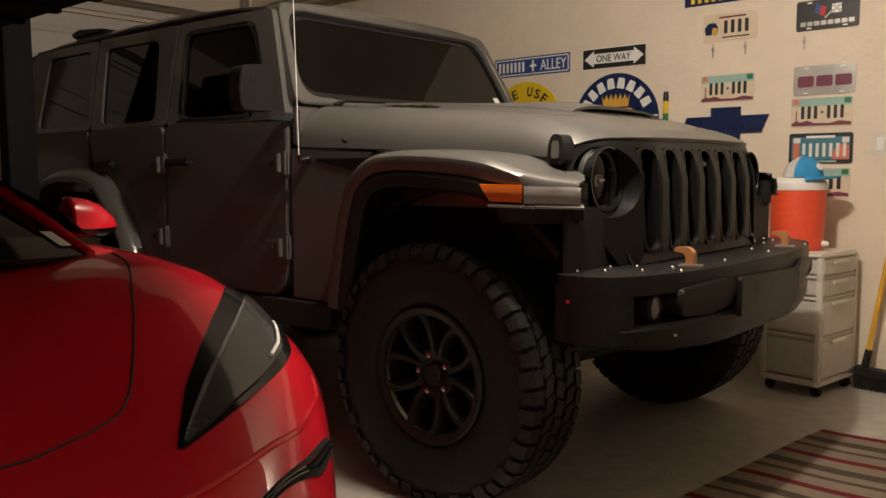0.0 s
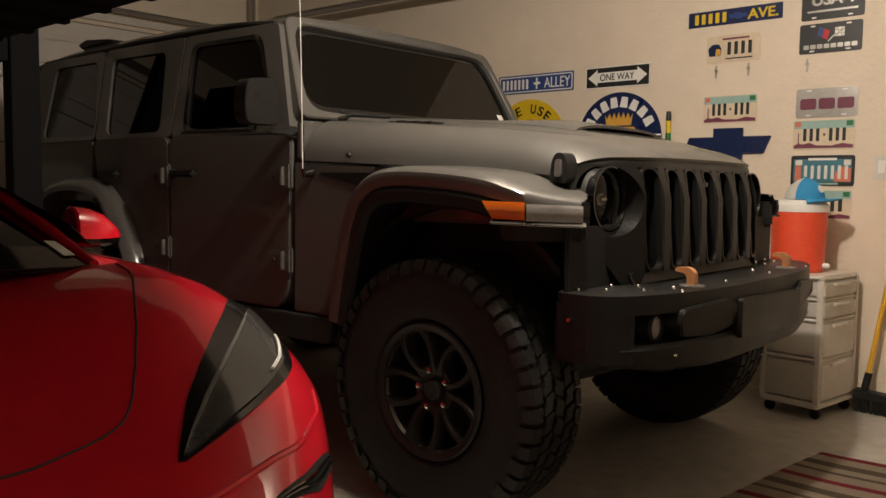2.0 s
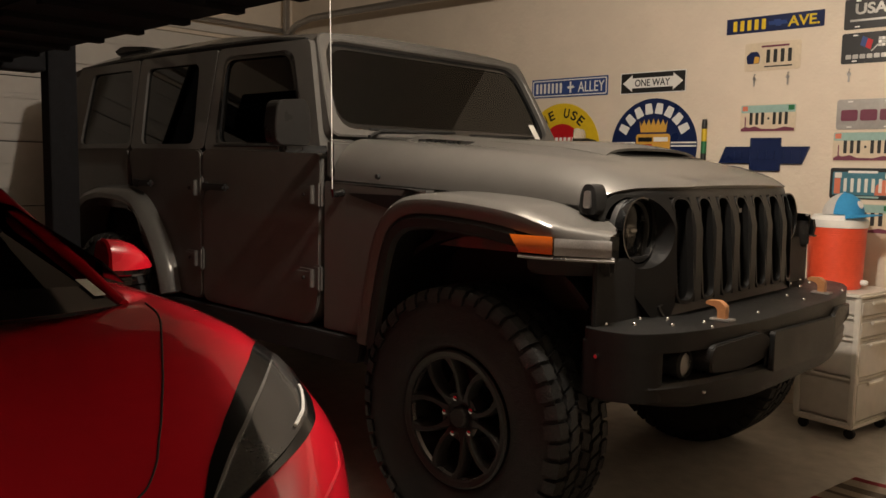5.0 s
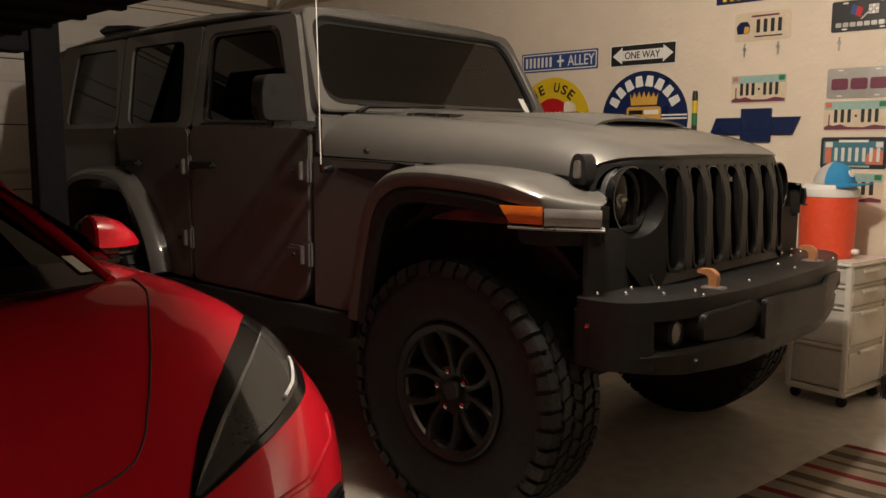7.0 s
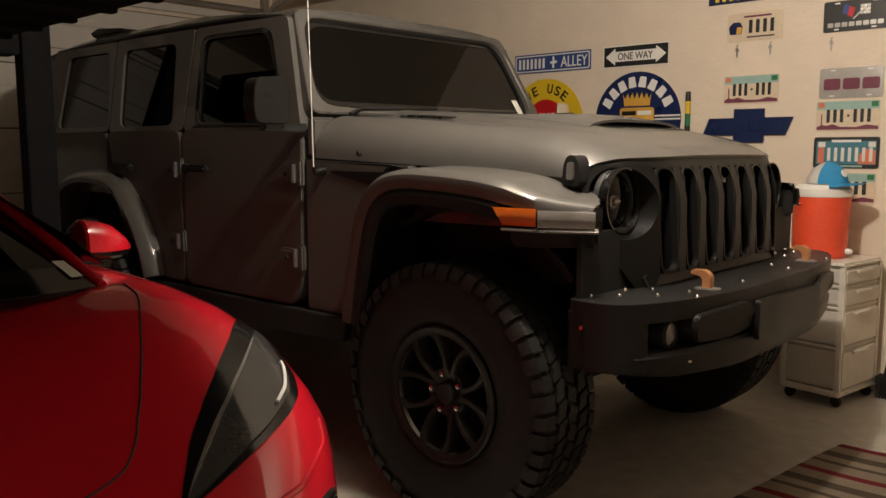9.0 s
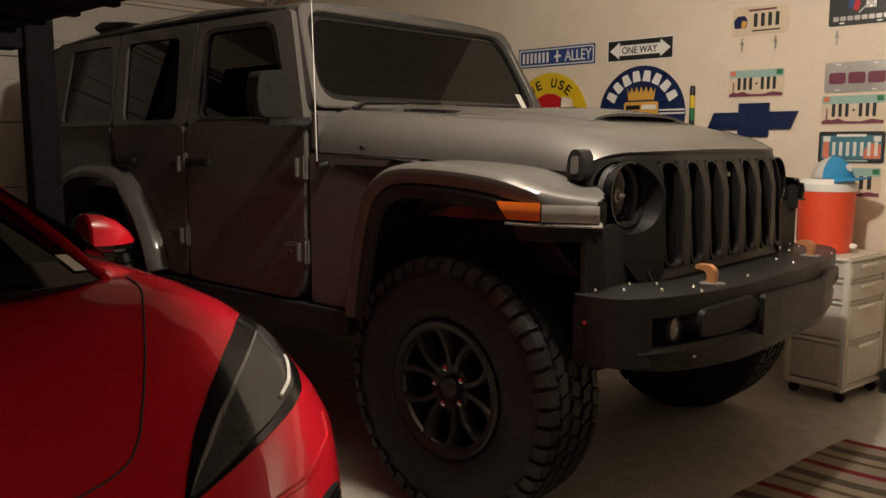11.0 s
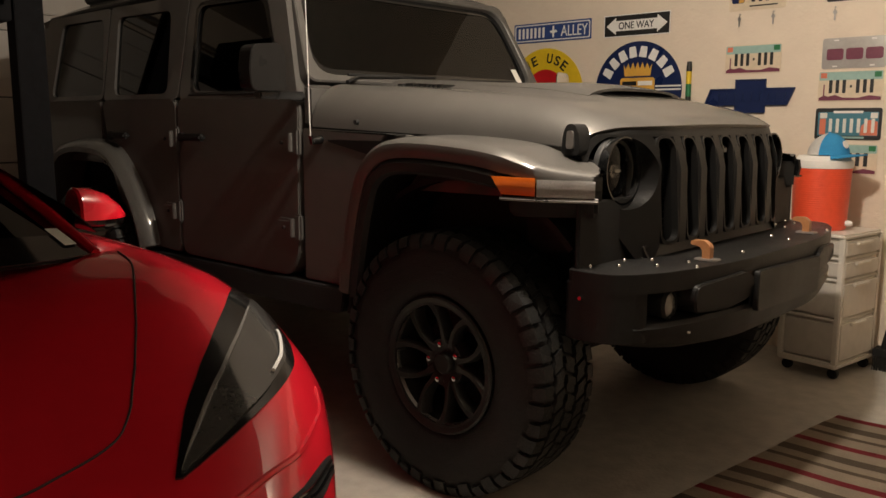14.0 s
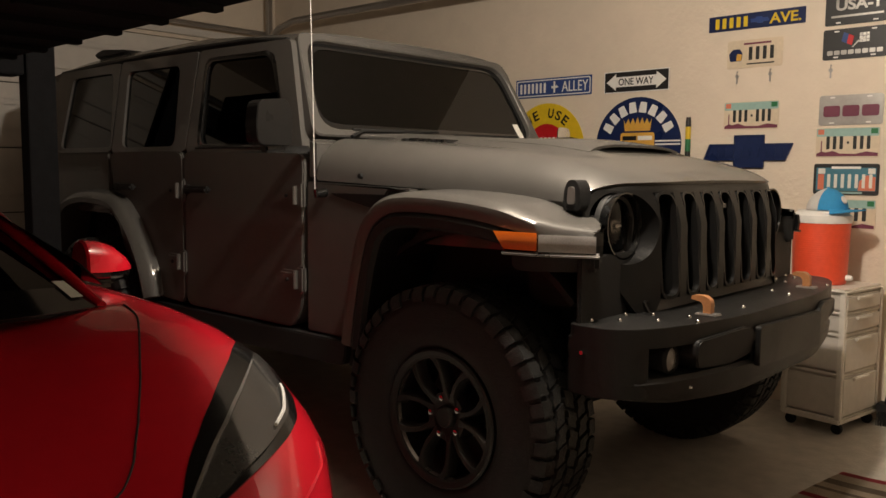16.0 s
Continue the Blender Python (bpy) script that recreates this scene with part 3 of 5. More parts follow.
TOPF = smooth_table(TOPF)
both("fender_flare", flare, PAINT)
both("flare_lip", flare_lip, BLACK, "black plastic flare lip")
def fender_panel(s):
    rows = []
    for k in range(15):
        x = -0.32 + k * 0.76 / 14
        w, z = lerp(HW, x) - 0.016, lerp(HS, x) - 0.006
        rows.append([(x, s * (w - 0.03), z + 0.004), (x, s * w, z - 0.002), (x, s * w, z - 0.03), (x, s * w, 0.98)])
    return sheet(rows)


both("fender_panel", fender_panel, PAINT)
both("wheel_liner", lambda s: sheet([[(0.05 + 0.57 * math.cos(a), s * 0.50, 0.50 + 0.57 * math.sin(a)), (0.05 + 0.57 * math.cos(a), s * 0.80, 0.50 + 0.55 * math.sin(a))] for a in [radians(40 + 140 * k / 16) for k in range(17)]], thick=0.02), BLACK)
both("inner_wall", slab([(-0.58, 0.48), (0.20, 0.52), (0.44, 0.66), (0.60, 0.68), (0.60, 0.78), (0.50, 0.84), (0.50, 1.10), (-0.58, 1.10)], 0.50, 0.54, 0.005), BLACK)
# black panel and box added to hide the lit floor seen past the wheel
both("liner_front", lambda s: box(0.505, 0.520, min(s * 0.46, s * 0.82), max(s * 0.46, s * 0.82), 0.615, 0.99, 0.004), BLACK)
both("gap_block", lambda s: box(0.079, 0.319, min(s * 0.44, s * 0.54), max(s * 0.44, s * 0.54), 0.504, 0.72, 0.012), BLACK)
# front marker lamps on the flare's slanted nose
for s in (-1, 1):
    def strip(xa, xb, z0, z1, d, slant=0.0):
        rows = []
        for k in range(7):
            x = xa + (xb - xa) * k / 6
            y = lerp(YOUT, x)
            zc = lerp([(0.28, 0.004), (0.42, 0.0), (0.6, -0.006)], x)
            low = slant * (1 - k / 6)
            yl = lerp(YOUT, x + low)
            rows.append([(x + low, s * (yl + d), z0 + zc), (x + low / 2 + 0.004, s * ((y + yl) / 2 + d + 0.006), (z0 + z1) / 2 + zc), (x, s * (y + d), z1 + zc)])
        return sheet(rows, thick=0.010)
    part("lamp_body", prism([(0.32, s * 0.90), (0.41, s * 0.885), (0.548, s * 0.775), (0.535, s * 0.74), (0.42, s * 0.66), (0.32, s * 0.66)], "z", 0.945, 1.055, 0.012), BLACK, offroad)
    part("lamp_backing", strip(0.290, 0.562, 0.998, 1.068, -0.012, 0.03), GLOSSBLACK, offroad)
    part("indicator", strip(0.300, 0.420, 1.008, 1.060, 0.007, 0.03), AMBER, offroad, "amber indicator lens")
    part("running_light", strip(0.424, 0.552, 1.006, 1.056, 0.007, 0.0), LENS, offroad, "clear running light lens")
    part("lamp_trim", strip(0.325, 0.562, 0.994, 1.001, 0.008), RIMLIP, offroad, "bright lower lamp edge")
# rear flares
RF = smooth_table([(-1.90, 0.62), (-1.95, 0.76), (-2.04, 0.90), (-2.15, 1.015), (-2.26, 1.085), (-2.42, 1.118), (-2.74, 1.112), (-2.94, 1.03), (-3.06, 0.80)])


def rear_flare(s):
    rows = []
    for i, (x, z) in enumerate(RF):
        xa, za = RF[max(i - 1, 0)]
        xb, zb = RF[min(i + 1, len(RF) - 1)]
        t = Vector((xb - xa, zb - za)).normalized()
        n = Vector((t.y, -t.x))
        rows.append([(x - n.x * d, s * y, z - n.y * d) for y, d in ((0.78, -0.008), (0.84, 0.0), (0.875, 0.014), (0.892, 0.040), (0.885, 0.066), (0.70, 0.06))])
    return sheet(rows)


both("rear_flare", rear_flare, PAINT)
both("rear_well", slab([(-3.05, 0.6), (-1.98, 0.6), (-2.16, 1.0), (-2.98, 1.0)], 0.60, 0.64, 0.01), BLACK)

# ---- grille with seven slots ----
grille = part("grille_surround", prism(rounded([(-0.665, 1.03), (-0.63, 1.135), (-0.55, 1.190), (0, 1.205), (0.55, 1.190), (0.63, 1.135), (0.665, 1.03), (0.62, 0.88), (0.52, 0.785), (-0.52, 0.785), (-0.62, 0.88)], 0.03), "x", 0.40, 0.485, 0.006), GLOSSBLACK, offroad, "dark recess behind the grille")


def swept(bm, amount=1.0):
    """Sweeps the nose back towards its outer ends, as seen from above."""
    for v in bm.verts:
        v.co.x -= amount * 1.2 * max(0.0, abs(v.co.y) - 0.34) ** 2
        v.co.z += 0.026 * min(1.0, max(0.0, (v.co.z - 0.80) / 0.25))
    return bm


def face_x(z):
    """How far forward the grille's face stands at a height: it breaks backwards above the lamps' middle."""
    return lerp([(0.78, 0.605), (1.06, 0.600), (1.19, 0.553)], z)


def bar(y0, y1, z0, z1, deep=0.06, n=6):
    own = bmesh.new()
    rows = []
    for k in range(n + 1):
        z = z0 + (z1 - z0) * k / n
        x = face_x(z)
        w = 0.006
        rows.append([own.verts.new(p) for p in ((x - deep, y0 + 0.012, z), (x - 0.012, y0, z), (x, y0 + w, z), (x, y1 - w, z), (x - 0.012, y1, z), (x - deep, y1 - 0.012, z))])
    for a, b in zip(rows, rows[1:]):
        for i in range(5):
            own.faces.new((a[i], a[i + 1], b[i + 1], b[i]))
    own.faces.new(rows[0]), own.faces.new(rows[-1])
    bmesh.ops.recalc_face_normals(own, faces=own.faces[:])
    return own


PITCH = 0.140
for k in range(8):
    yc = (k - 3.5) * PITCH
    if 0 < k < 7:
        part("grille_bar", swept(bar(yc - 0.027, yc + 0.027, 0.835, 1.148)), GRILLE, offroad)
# slot ends, insert frames and mesh
for k in range(7):
    yc = (k - 3) * PITCH
    ho = rounded([(yc - 0.046, 0.832), (yc + 0.046, 0.832), (yc + 0.046, 1.150), (yc - 0.046, 1.150)], 0.04)
    hi = rounded([(yc - 0.039, 0.842), (yc + 0.039, 0.842), (yc + 0.039, 1.142), (yc - 0.039, 1.142)], 0.035)
    bm = ring(ho, hi, "x", 0.0, 0.022)
    for v in bm.verts:
        v.co.x += face_x(v.co.z) - 0.020
    fr = part("slot_frame", swept(bm), GRILLE, offroad)
    bm = bmesh.new()
    for j in range(13):
        z = 0.855 + j * 0.0225
        box(0.515, 0.522, yc - 0.044, yc + 0.044, z, z + 0.004, 0, bm)
    for j in range(5):
        y = yc - 0.034 + j * 0.016
        box(0.515, 0.522, y, y + 0.003, 0.84, 1.145, 0, bm)
    part("mesh_insert", bm, BLACK, fr)


def grille_top():
    rows = []
    for j in range(41):
        y = -0.69 + j * 1.38 / 40
        drop = 0.04 * max(0, (abs(y) - 0.52) / 0.17) ** 2
        zt = 1.186 - 0.012 * (y / 0.65) ** 2 - drop
        rows.append([(face_x(1.148) - 0.05, y, 1.148), (face_x(1.148), y, 1.146), (face_x(1.165), y, min(zt - 0.008, 1.168)), (face_x(zt) - 0.008, y, zt), (face_x(zt) - 0.07, y, zt + 0.002)])
    return sheet(rows)


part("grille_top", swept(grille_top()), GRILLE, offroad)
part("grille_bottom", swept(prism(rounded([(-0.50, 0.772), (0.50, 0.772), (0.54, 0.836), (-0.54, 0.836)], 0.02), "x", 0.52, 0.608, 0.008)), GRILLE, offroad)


def cheek(s):
    """The outer panel with its round lamp opening."""
    yc, zc, r = s * 0.58, 1.045, 0.106
    out = [(0.466, 0.83), (0.50, 0.775), (0.545, 0.79), (0.61, 0.87), (0.68, 1.0), (0.70, 1.06), (0.69, 1.12), (0.64, 1.155), (0.466, 1.15)]
    own = bmesh.new()
    n = 64
    ro, ri, rb = [], [], []
    for k in range(n):
        a = 2 * math.pi * k / n
        d = Vector((math.cos(a), math.sin(a)))
        best = 1.0
        pts = [Vector((y - 0.58, z - zc)) for y, z in out]
        for p, q in zip(pts, pts[1:] + pts[:1]):
            e = q - p
            den = d.x * e.y - d.y * e.x
            if abs(den) > 1e-9:
                t = (p.x * e.y - p.y * e.x) / den
                u = (p.x * d.y - p.y * d.x) / den
                if t > 0 and -1e-6 <= u <= 1 + 1e-6:
                    best = t
                    break
        yo, zo = 0.58 + d.x * best, zc + d.y * best
        curve = 0
        ro.append(own.verts.new((face_x(zo) + curve, s * yo, zo)))
        yi, zi = 0.58 + d.x * r, zc + d.y * r
        ri.append(own.verts.new((face_x(zi), s * yi, zi)))
        rb.append(own.verts.new((0.52, s * (0.58 + d.x * (r - 0.008)), zc + d.y * (r - 0.008))))
    so = [own.verts.new((0.44, v.co.y, v.co.z)) for v in ro]
    for a, b in ((so, ro), (ro, ri), (ri, rb)):
        for k in range(n):
            own.faces.new((a[k], a[(k + 1) % n], b[(k + 1) % n], b[k]))
    bmesh.ops.recalc_face_normals(own, faces=own.faces[:])
    return swept(own)


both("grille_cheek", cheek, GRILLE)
for s in (-1, 1):
    hl = part("headlight", lathe([(0.0, 0.505), (0.097, 0.505), (0.099, 0.52), (0.093, 0.535), (0.085, 0.53), (0.083, 0.512), (0, 0.508)], "x", 40, at=(-0.04, s * 0.58, 1.071)), LAMPGREY, offroad, "round headlight with dark bezel")
    part("lens", lathe([(0.083, 0.530), (0.070, 0.537), (0.045, 0.543), (0.020, 0.546), (0.002, 0.5465)], "x", 32, at=(-0.04, s * 0.58, 1.071)), GLASSCLEAR, hl, "clear domed lens")
    bm = box(0.472, 0.492, s * 0.58 - 0.075, s * 0.58 + 0.075, 1.066, 1.076, 0.003)
    part("reflector", bm, LAMPGREY, hl)
    part("trim_ring", lathe([(0.098, 0.525), (0.102, 0.540), (0.104, 0.560), (0.099, 0.560), (0.096, 0.545), (0.094, 0.525)], "x", 48, at=(-0.04, s * 0.58, 1.071)), GLOSSBLACK, hl)
part("grille_camera", box(0.52, 0.575, -0.018, 0.018, 1.108, 1.135, 0.006), GLOSSBLACK, offroad)
both("grille_side", slab([(0.22, 0.80), (0.44, 0.82), (0.47, 1.10), (0.22, 1.14)], 0.60, 0.672, 0.008), BLACK)

# ---- steel bumper ----
FRONT = [(0, 0.812), (0.28, 0.806), (0.42, 0.792), (0.58, 0.764), (0.70, 0.730), (0.785, 0.690), (0.83, 0.650), (0.848, 0.600)]
half = [(0.44, 0.70), (0.50, 0.842), (0.535, 0.848)] + [(x, y) for y, x in FRONT[:0:-1]]
plan = rounded([(x, -y) for x, y in half] + [(x, y) for x, y in half[::-1]], 0.02, 3)
bumper = part("bumper", prism(plan, "z", 0.742, 0.800, 0.020, seg=4), BUMPER, offroad, "black steel off-road bumper")


def along(y0, y1, n, section):
    """A skin whose section, a list of (setback from the front line, height), changes along the width."""
    rows = []
    for k in range(n + 1):
        y = y0 + (y1 - y0) * k / n
        x = lerp(FRONT, abs(y))
        rows.append([(x - d, y, z) for d, z in section(abs(y))])
    return sheet(rows)


def chin(a):
    zb = lerp([(0, 0.548), (0.35, 0.545), (0.60, 0.560), (0.75, 0.585), (0.85, 0.625)], a)
    k = lerp([(0.60, 1.0), (0.85, 0.30)], a)
    return [(0.10 * k, 0.660), (0.012, 0.652), (0.0, 0.640), (0.002, zb + 0.045), (0.016, zb + 0.014), (0.05 * k, zb), (0.13 * k, zb - 0.006), (0.20 * k, zb + 0.03)]


part("lower_beam", along(-0.846, 0.846, 60, chin), BUMPER, bumper)
part("centre_panel", along(-0.28, 0.28, 12, lambda a: [(0.05, 0.775), (0.006, 0.760), (0.004, 0.70), (0.004, 0.64), (0.03, 0.62)]), BUMPER, bumper)
part("pocket_back", along(-0.76, 0.76, 30, lambda a: [(0.085, 0.775), (0.085, 0.63)]), BLACK, bumper)
part("skid_plate", sheet([[(0.66 - 0.30 * k / 6, y, 0.575 - 0.05 * math.sin(k / 6 * 1.5)) for y in (-0.40, -0.2, 0, 0.2, 0.40)] for k in range(7)], thick=0.02), BLACK, bumper)
part("winch_plate", prism(rounded([(-0.265, 0.628), (0.29, 0.612), (0.29, 0.742), (-0.265, 0.758)], 0.015), "x", 0.806, 0.826, 0.006), BUMPER, bumper)
for s in (-1, 1):
    col = [(0.47, s * 0.735), (0.49, s * 0.844), (0.60, s * 0.848), (0.652, s * 0.828), (0.690, s * 0.783), (0.706, s * 0.735)]
    part("end_cap", prism(rounded(col, 0.02, 3), "z", 0.600, 0.768, 0.016, seg=3), BUMPER, bumper)
    wedge = prism(rounded([(s * 0.285, 0.745), (s * 0.345, 0.768), (s * 0.590, 0.752), (s * 0.600, 0.700), (s * 0.560, 0.662), (s * 0.40, 0.648), (s * 0.295, 0.670)], 0.02), "x", -0.08, 0.016, 0.012, seg=3)
    for v in wedge.verts:
        v.co.x += lerp(FRONT, abs(v.co.y)) - 0.03 * max(0.0, (0.70 - v.co.z) / 0.05)
    pk = part("lamp_wedge", wedge, BUMPER, bumper)
    fl = part("fog_lamp", lathe([(0.0, 0.655), (0.042, 0.655), (0.045, 0.715), (0.038, 0.724), (0.036, 0.714), (0, 0.71)], "x", 32, at=(0, s * 0.645, 0.698)), BLACK, bumper)
    part("lens", lathe([(0.036, 0.716), (0.025, 0.724), (0, 0.727)], "x", 24, at=(0, s * 0.645, 0.698)), LENS, fl, "clear fog lamp lens")
    part("bezel_arm", prism(rounded([(s * 0.60, 0.745), (s * 0.655, 0.748), (s * 0.69, 0.70), (s * 0.655, 0.652), (s * 0.60, 0.652)], 0.015), "x", 0.650, 0.700, 0.006), BLACK, fl)
    y = s * 0.425
    hook = rounded([(0.738, 0.795), (0.738, 0.846), (0.718, 0.862), (0.676, 0.860), (0.672, 0.847), (0.704, 0.842), (0.712, 0.832), (0.712, 0.795)], 0.010)
    hk = part("tow_hook", prism(hook, "y", y - 0.013, y + 0.013, 0.004), BRONZE, bumper, "bronze tow hook")
    part("hook_foot", box(0.690, 0.760, y - 0.022, y + 0.022, 0.799, 0.808, 0.003), STEEL, hk)
    for bx, by in ((0.52, 0.76), (0.58, 0.70), (0.54, 0.60), (0.60, 0.54), (0.66, 0.62), (0.70, 0.50), (0.755, 0.56), (0.74, 0.20), (0.66, 0.25)):
        part("bolt", lathe([(0, 0.798), (0.007, 0.798), (0.006, 0.804), (0.003, 0.807), (0, 0.807)], "z", 8, at=(bx, s * by, 0)), CHROME, bumper)
    part("bolt", lathe([(0, -0.012), (0.008, -0.012), (0.006, 0.0), (0, 0.0)][::-1] if s > 0 else [(0, 0.0), (0.006, 0.0), (0.008, 0.012), (0, 0.012)], "y", 8, at=(0.55, s * 0.858, 0.725)), CHROME, bumper)
    part("bolt", lathe([(0, 0.0), (0.006, 0.0), (0.004, 0.006), (0, 0.006)], "x", 8, at=(lerp(FRONT, 0.60) - 0.001, s * 0.60, 0.615)), CHROME, bumper)

# ---- mirrors, hinges, handles, aerial ----
for i, s in enumerate((-1, 1)):
    d = fdoor[i]
    dz = -0.075 if s > 0 else 0.0
    mb = part("door_mirror", prism(rounded([(s * 0.908, 1.325), (s * 1.060, 1.325), (s * 1.068, 1.40), (s * 1.055, 1.490), (s * 0.925, 1.502), (s * 0.905, 1.44)], 0.030), "x", -0.790, -0.715, 0.022, seg=3), MIRRORPL, d, "black plastic door mirror housing")
    mb.location.z += dz
    part("mirror_glass", prism(rounded([(s * 0.922, 1.345), (s * 1.050, 1.345), (s * 1.042, 1.475), (s * 0.930, 1.482)], 0.03), "x", -0.796, -0.791), CHROME, mb)
    part("mirror_arm", box(-0.80, -0.75, min(s * 0.79, s * 1.0), max(s * 0.79, s * 1.0), 1.300, 1.330, 0.008), GLOSSBLACK, mb)
    for dr, hx in ((fdoor[i], -0.79), (rdoor[i], -1.69)):
        for z in (1.135, 0.80):
            bm = box(hx - 0.125, hx - 0.022, min(s * 0.80, s * 0.832), max(s * 0.80, s * 0.832), z - 0.030, z + 0.036, 0.010)
            box(hx - 0.024, hx + 0.022, min(s * 0.80, s * 0.824), max(s * 0.80, s * 0.824), z - 0.052, z + 0.056, 0.008, bm)
            tube([(hx - 0.020, s * 0.830, z - 0.034), (hx - 0.020, s * 0.830, z + 0.038)], 0.011, 10, bm)
            hg = part("hinge", bm, PAINT, dr)
            part("screw", lathe([(0, 0), (0.009, 0), (0.007, 0.006), (0, 0.006)] if s > 0 else [(0, -0.006), (0.007, -0.006), (0.009, 0), (0, 0)], "y", 8, at=(hx - 0.07, s * 0.832, z)), BLACK, hg)
    for dr, hx in ((fdoor[i], -1.56), (rdoor[i], -2.26)):
        hd = part("door_handle", box(hx - 0.06, hx + 0.12, min(s * 0.81, s * 0.845), max(s * 0.81, s * 0.845), 1.130, 1.160, 0.010), BLACK, dr, "black door handle")
        part("key_button", lathe([(0, 0.80), (0.022, 0.80), (0.020, 0.822), (0, 0.822)] if s > 0 else [(0, -0.822), (0.020, -0.822), (0.022, -0.80), (0, -0.80)], "y", 16, at=(hx - 0.085, 0, 1.145)), BLACK, hd)
aer = part("aerial", tube([(-0.655, -0.850, 1.145), (-0.660, -0.852, 1.5), (-0.672, -0.855, 2.02)], [0.0017, 0.0015, 0.0013], 6), WHITE, offroad, "thin bright aerial mast")
bm = tube([(-0.655, -0.80, 1.150), (-0.655, -0.845, 1.143), (-0.655, -0.85, 1.165)], [0.018, 0.013, 0.008], 10)
part("aerial_base", bm, GLOSSBLACK, aer)

# ---- wheels ----
def tyre_profile():
    return [(0.225, -0.115), (0.245, -0.140), (0.30, -0.158), (0.365, -0.156), (0.405, -0.145), (0.420, -0.125), (0.424, 0.0), (0.420, 0.125), (0.405, 0.145), (0.365, 0.156), (0.30, 0.158), (0.245, 0.140), (0.225, 0.115)]


def tread_blocks():
    """Close-set zigzag tread blocks with narrow grooves, and shoulder lugs round the tyre."""
    own = bmesh.new()
    N = 46
    step = 2 * math.pi / N
    kink = [(-0.5, -0.5), (-0.08, -0.5), (0.08, -0.34), (0.5, -0.34), (0.5, 0.5), (0.08, 0.5), (-0.08, 0.34), (-0.5, 0.34)]
    plain = [(-0.5, -0.5), (0.0, -0.46), (0.5, -0.5), (0.5, 0.36), (0.12, 0.5), (-0.12, 0.36), (-0.5, 0.5)]
    for i in range(N):
        for row, (yc, w, skew, lag) in enumerate(((-0.120, 0.050, 0.0, 0.0), (-0.062, 0.058, 0.35, 0.45), (0.0, 0.058, -0.35, 0.1), (0.062, 0.058, 0.35, 0.6), (0.120, 0.050, 0.0, 0.3))):
            a = step * (i + lag)
            long = 0.437 * step * (0.80 if row in (0, 4) else 0.84) * (1.0 if (i + row) % 3 else 0.90)
            top, bot = [], []
            edge = row in (0, 4)
            for u, v in (plain if edge else kink):
                if row == 4:
                    v = -v
                u, v = u * long, v * w * 0.93
                u += v * skew
                y = yc + v
                ang = a + u / 0.437
                for rad0, lst in ((0.437, top), (0.418, bot)):
                    rad = rad0 - 0.35 * max(0, abs(y) - 0.095) ** 1.3
                    lst.append(own.verts.new((rad * math.cos(ang), y, rad * math.sin(ang))))
            own.faces.new(top)
            n = len(top)
            for k in range(n):
                own.faces.new((top[k], bot[k], bot[(k + 1) % n], top[(k + 1) % n]))
        for sd in (-1, 1):
            a = step * (i + (0.3 if sd > 0 else 0.0))
            da = step * (0.40 if i % 2 else 0.34)
            r0 = 0.384 if i % 2 else 0.398
            corners = []
            for ang in (a - da, a + da):
                corners += [(r * math.cos(ang), sd * y, r * math.sin(ang)) for r, y in ((0.432, 0.142), (0.412, 0.158), (r0, 0.1615), (r0, 0.150))]
            vs = [own.verts.new(p) for p in corners]
            for k in range(3):
                own.faces.new((vs[k], vs[k + 1], vs[k + 5], vs[k + 4]))
            own.faces.new(vs[0:4]), own.faces.new(vs[4:8][::-1])
    bmesh.ops.recalc_face_normals(own, faces=own.faces[:])
    return own


def wheel_face():
    """A cast face with ten rounded windows in five pairs between forked spokes."""
    own = bmesh.new()
    for k in range(5):
        mid = 2 * math.pi * k / 5 + 0.10
        for side in (-1, 1):
            path = []
            for r, da in ((0.055, 0.24), (0.085, 0.20), (0.12, 0.21), (0.155, 0.27), (0.185, 0.345), (0.200, 0.40)):
                path.append((r, mid + side * da))
            rows = []
            for r, a in path:
                w = 0.0105 + 0.010 * max(0, (r - 0.15) / 0.05) ** 2 + 0.012 * max(0, (0.085 - r) / 0.03)
                y = -0.086 - 0.030 * ((r - 0.055) / 0.145) ** 0.7
                c, t = Vector((math.cos(a), 0, math.sin(a))), Vector((-math.sin(a), 0, math.cos(a)))
                rows.append([own.verts.new(c * r + t * (w * q) + Vector((0, y + d, 0))) for q, d in ((-1.25, 0.045), (-1.0, 0.008), (-0.6, 0.0), (0.6, 0.0), (1.0, 0.008), (1.25, 0.045))])
            for p, q in zip(rows, rows[1:]):
                for m in range(5):
                    own.faces.new((p[m], p[m + 1], q[m + 1], q[m]))
    bmesh.ops.recalc_face_normals(own, faces=own.faces[:])
    return own


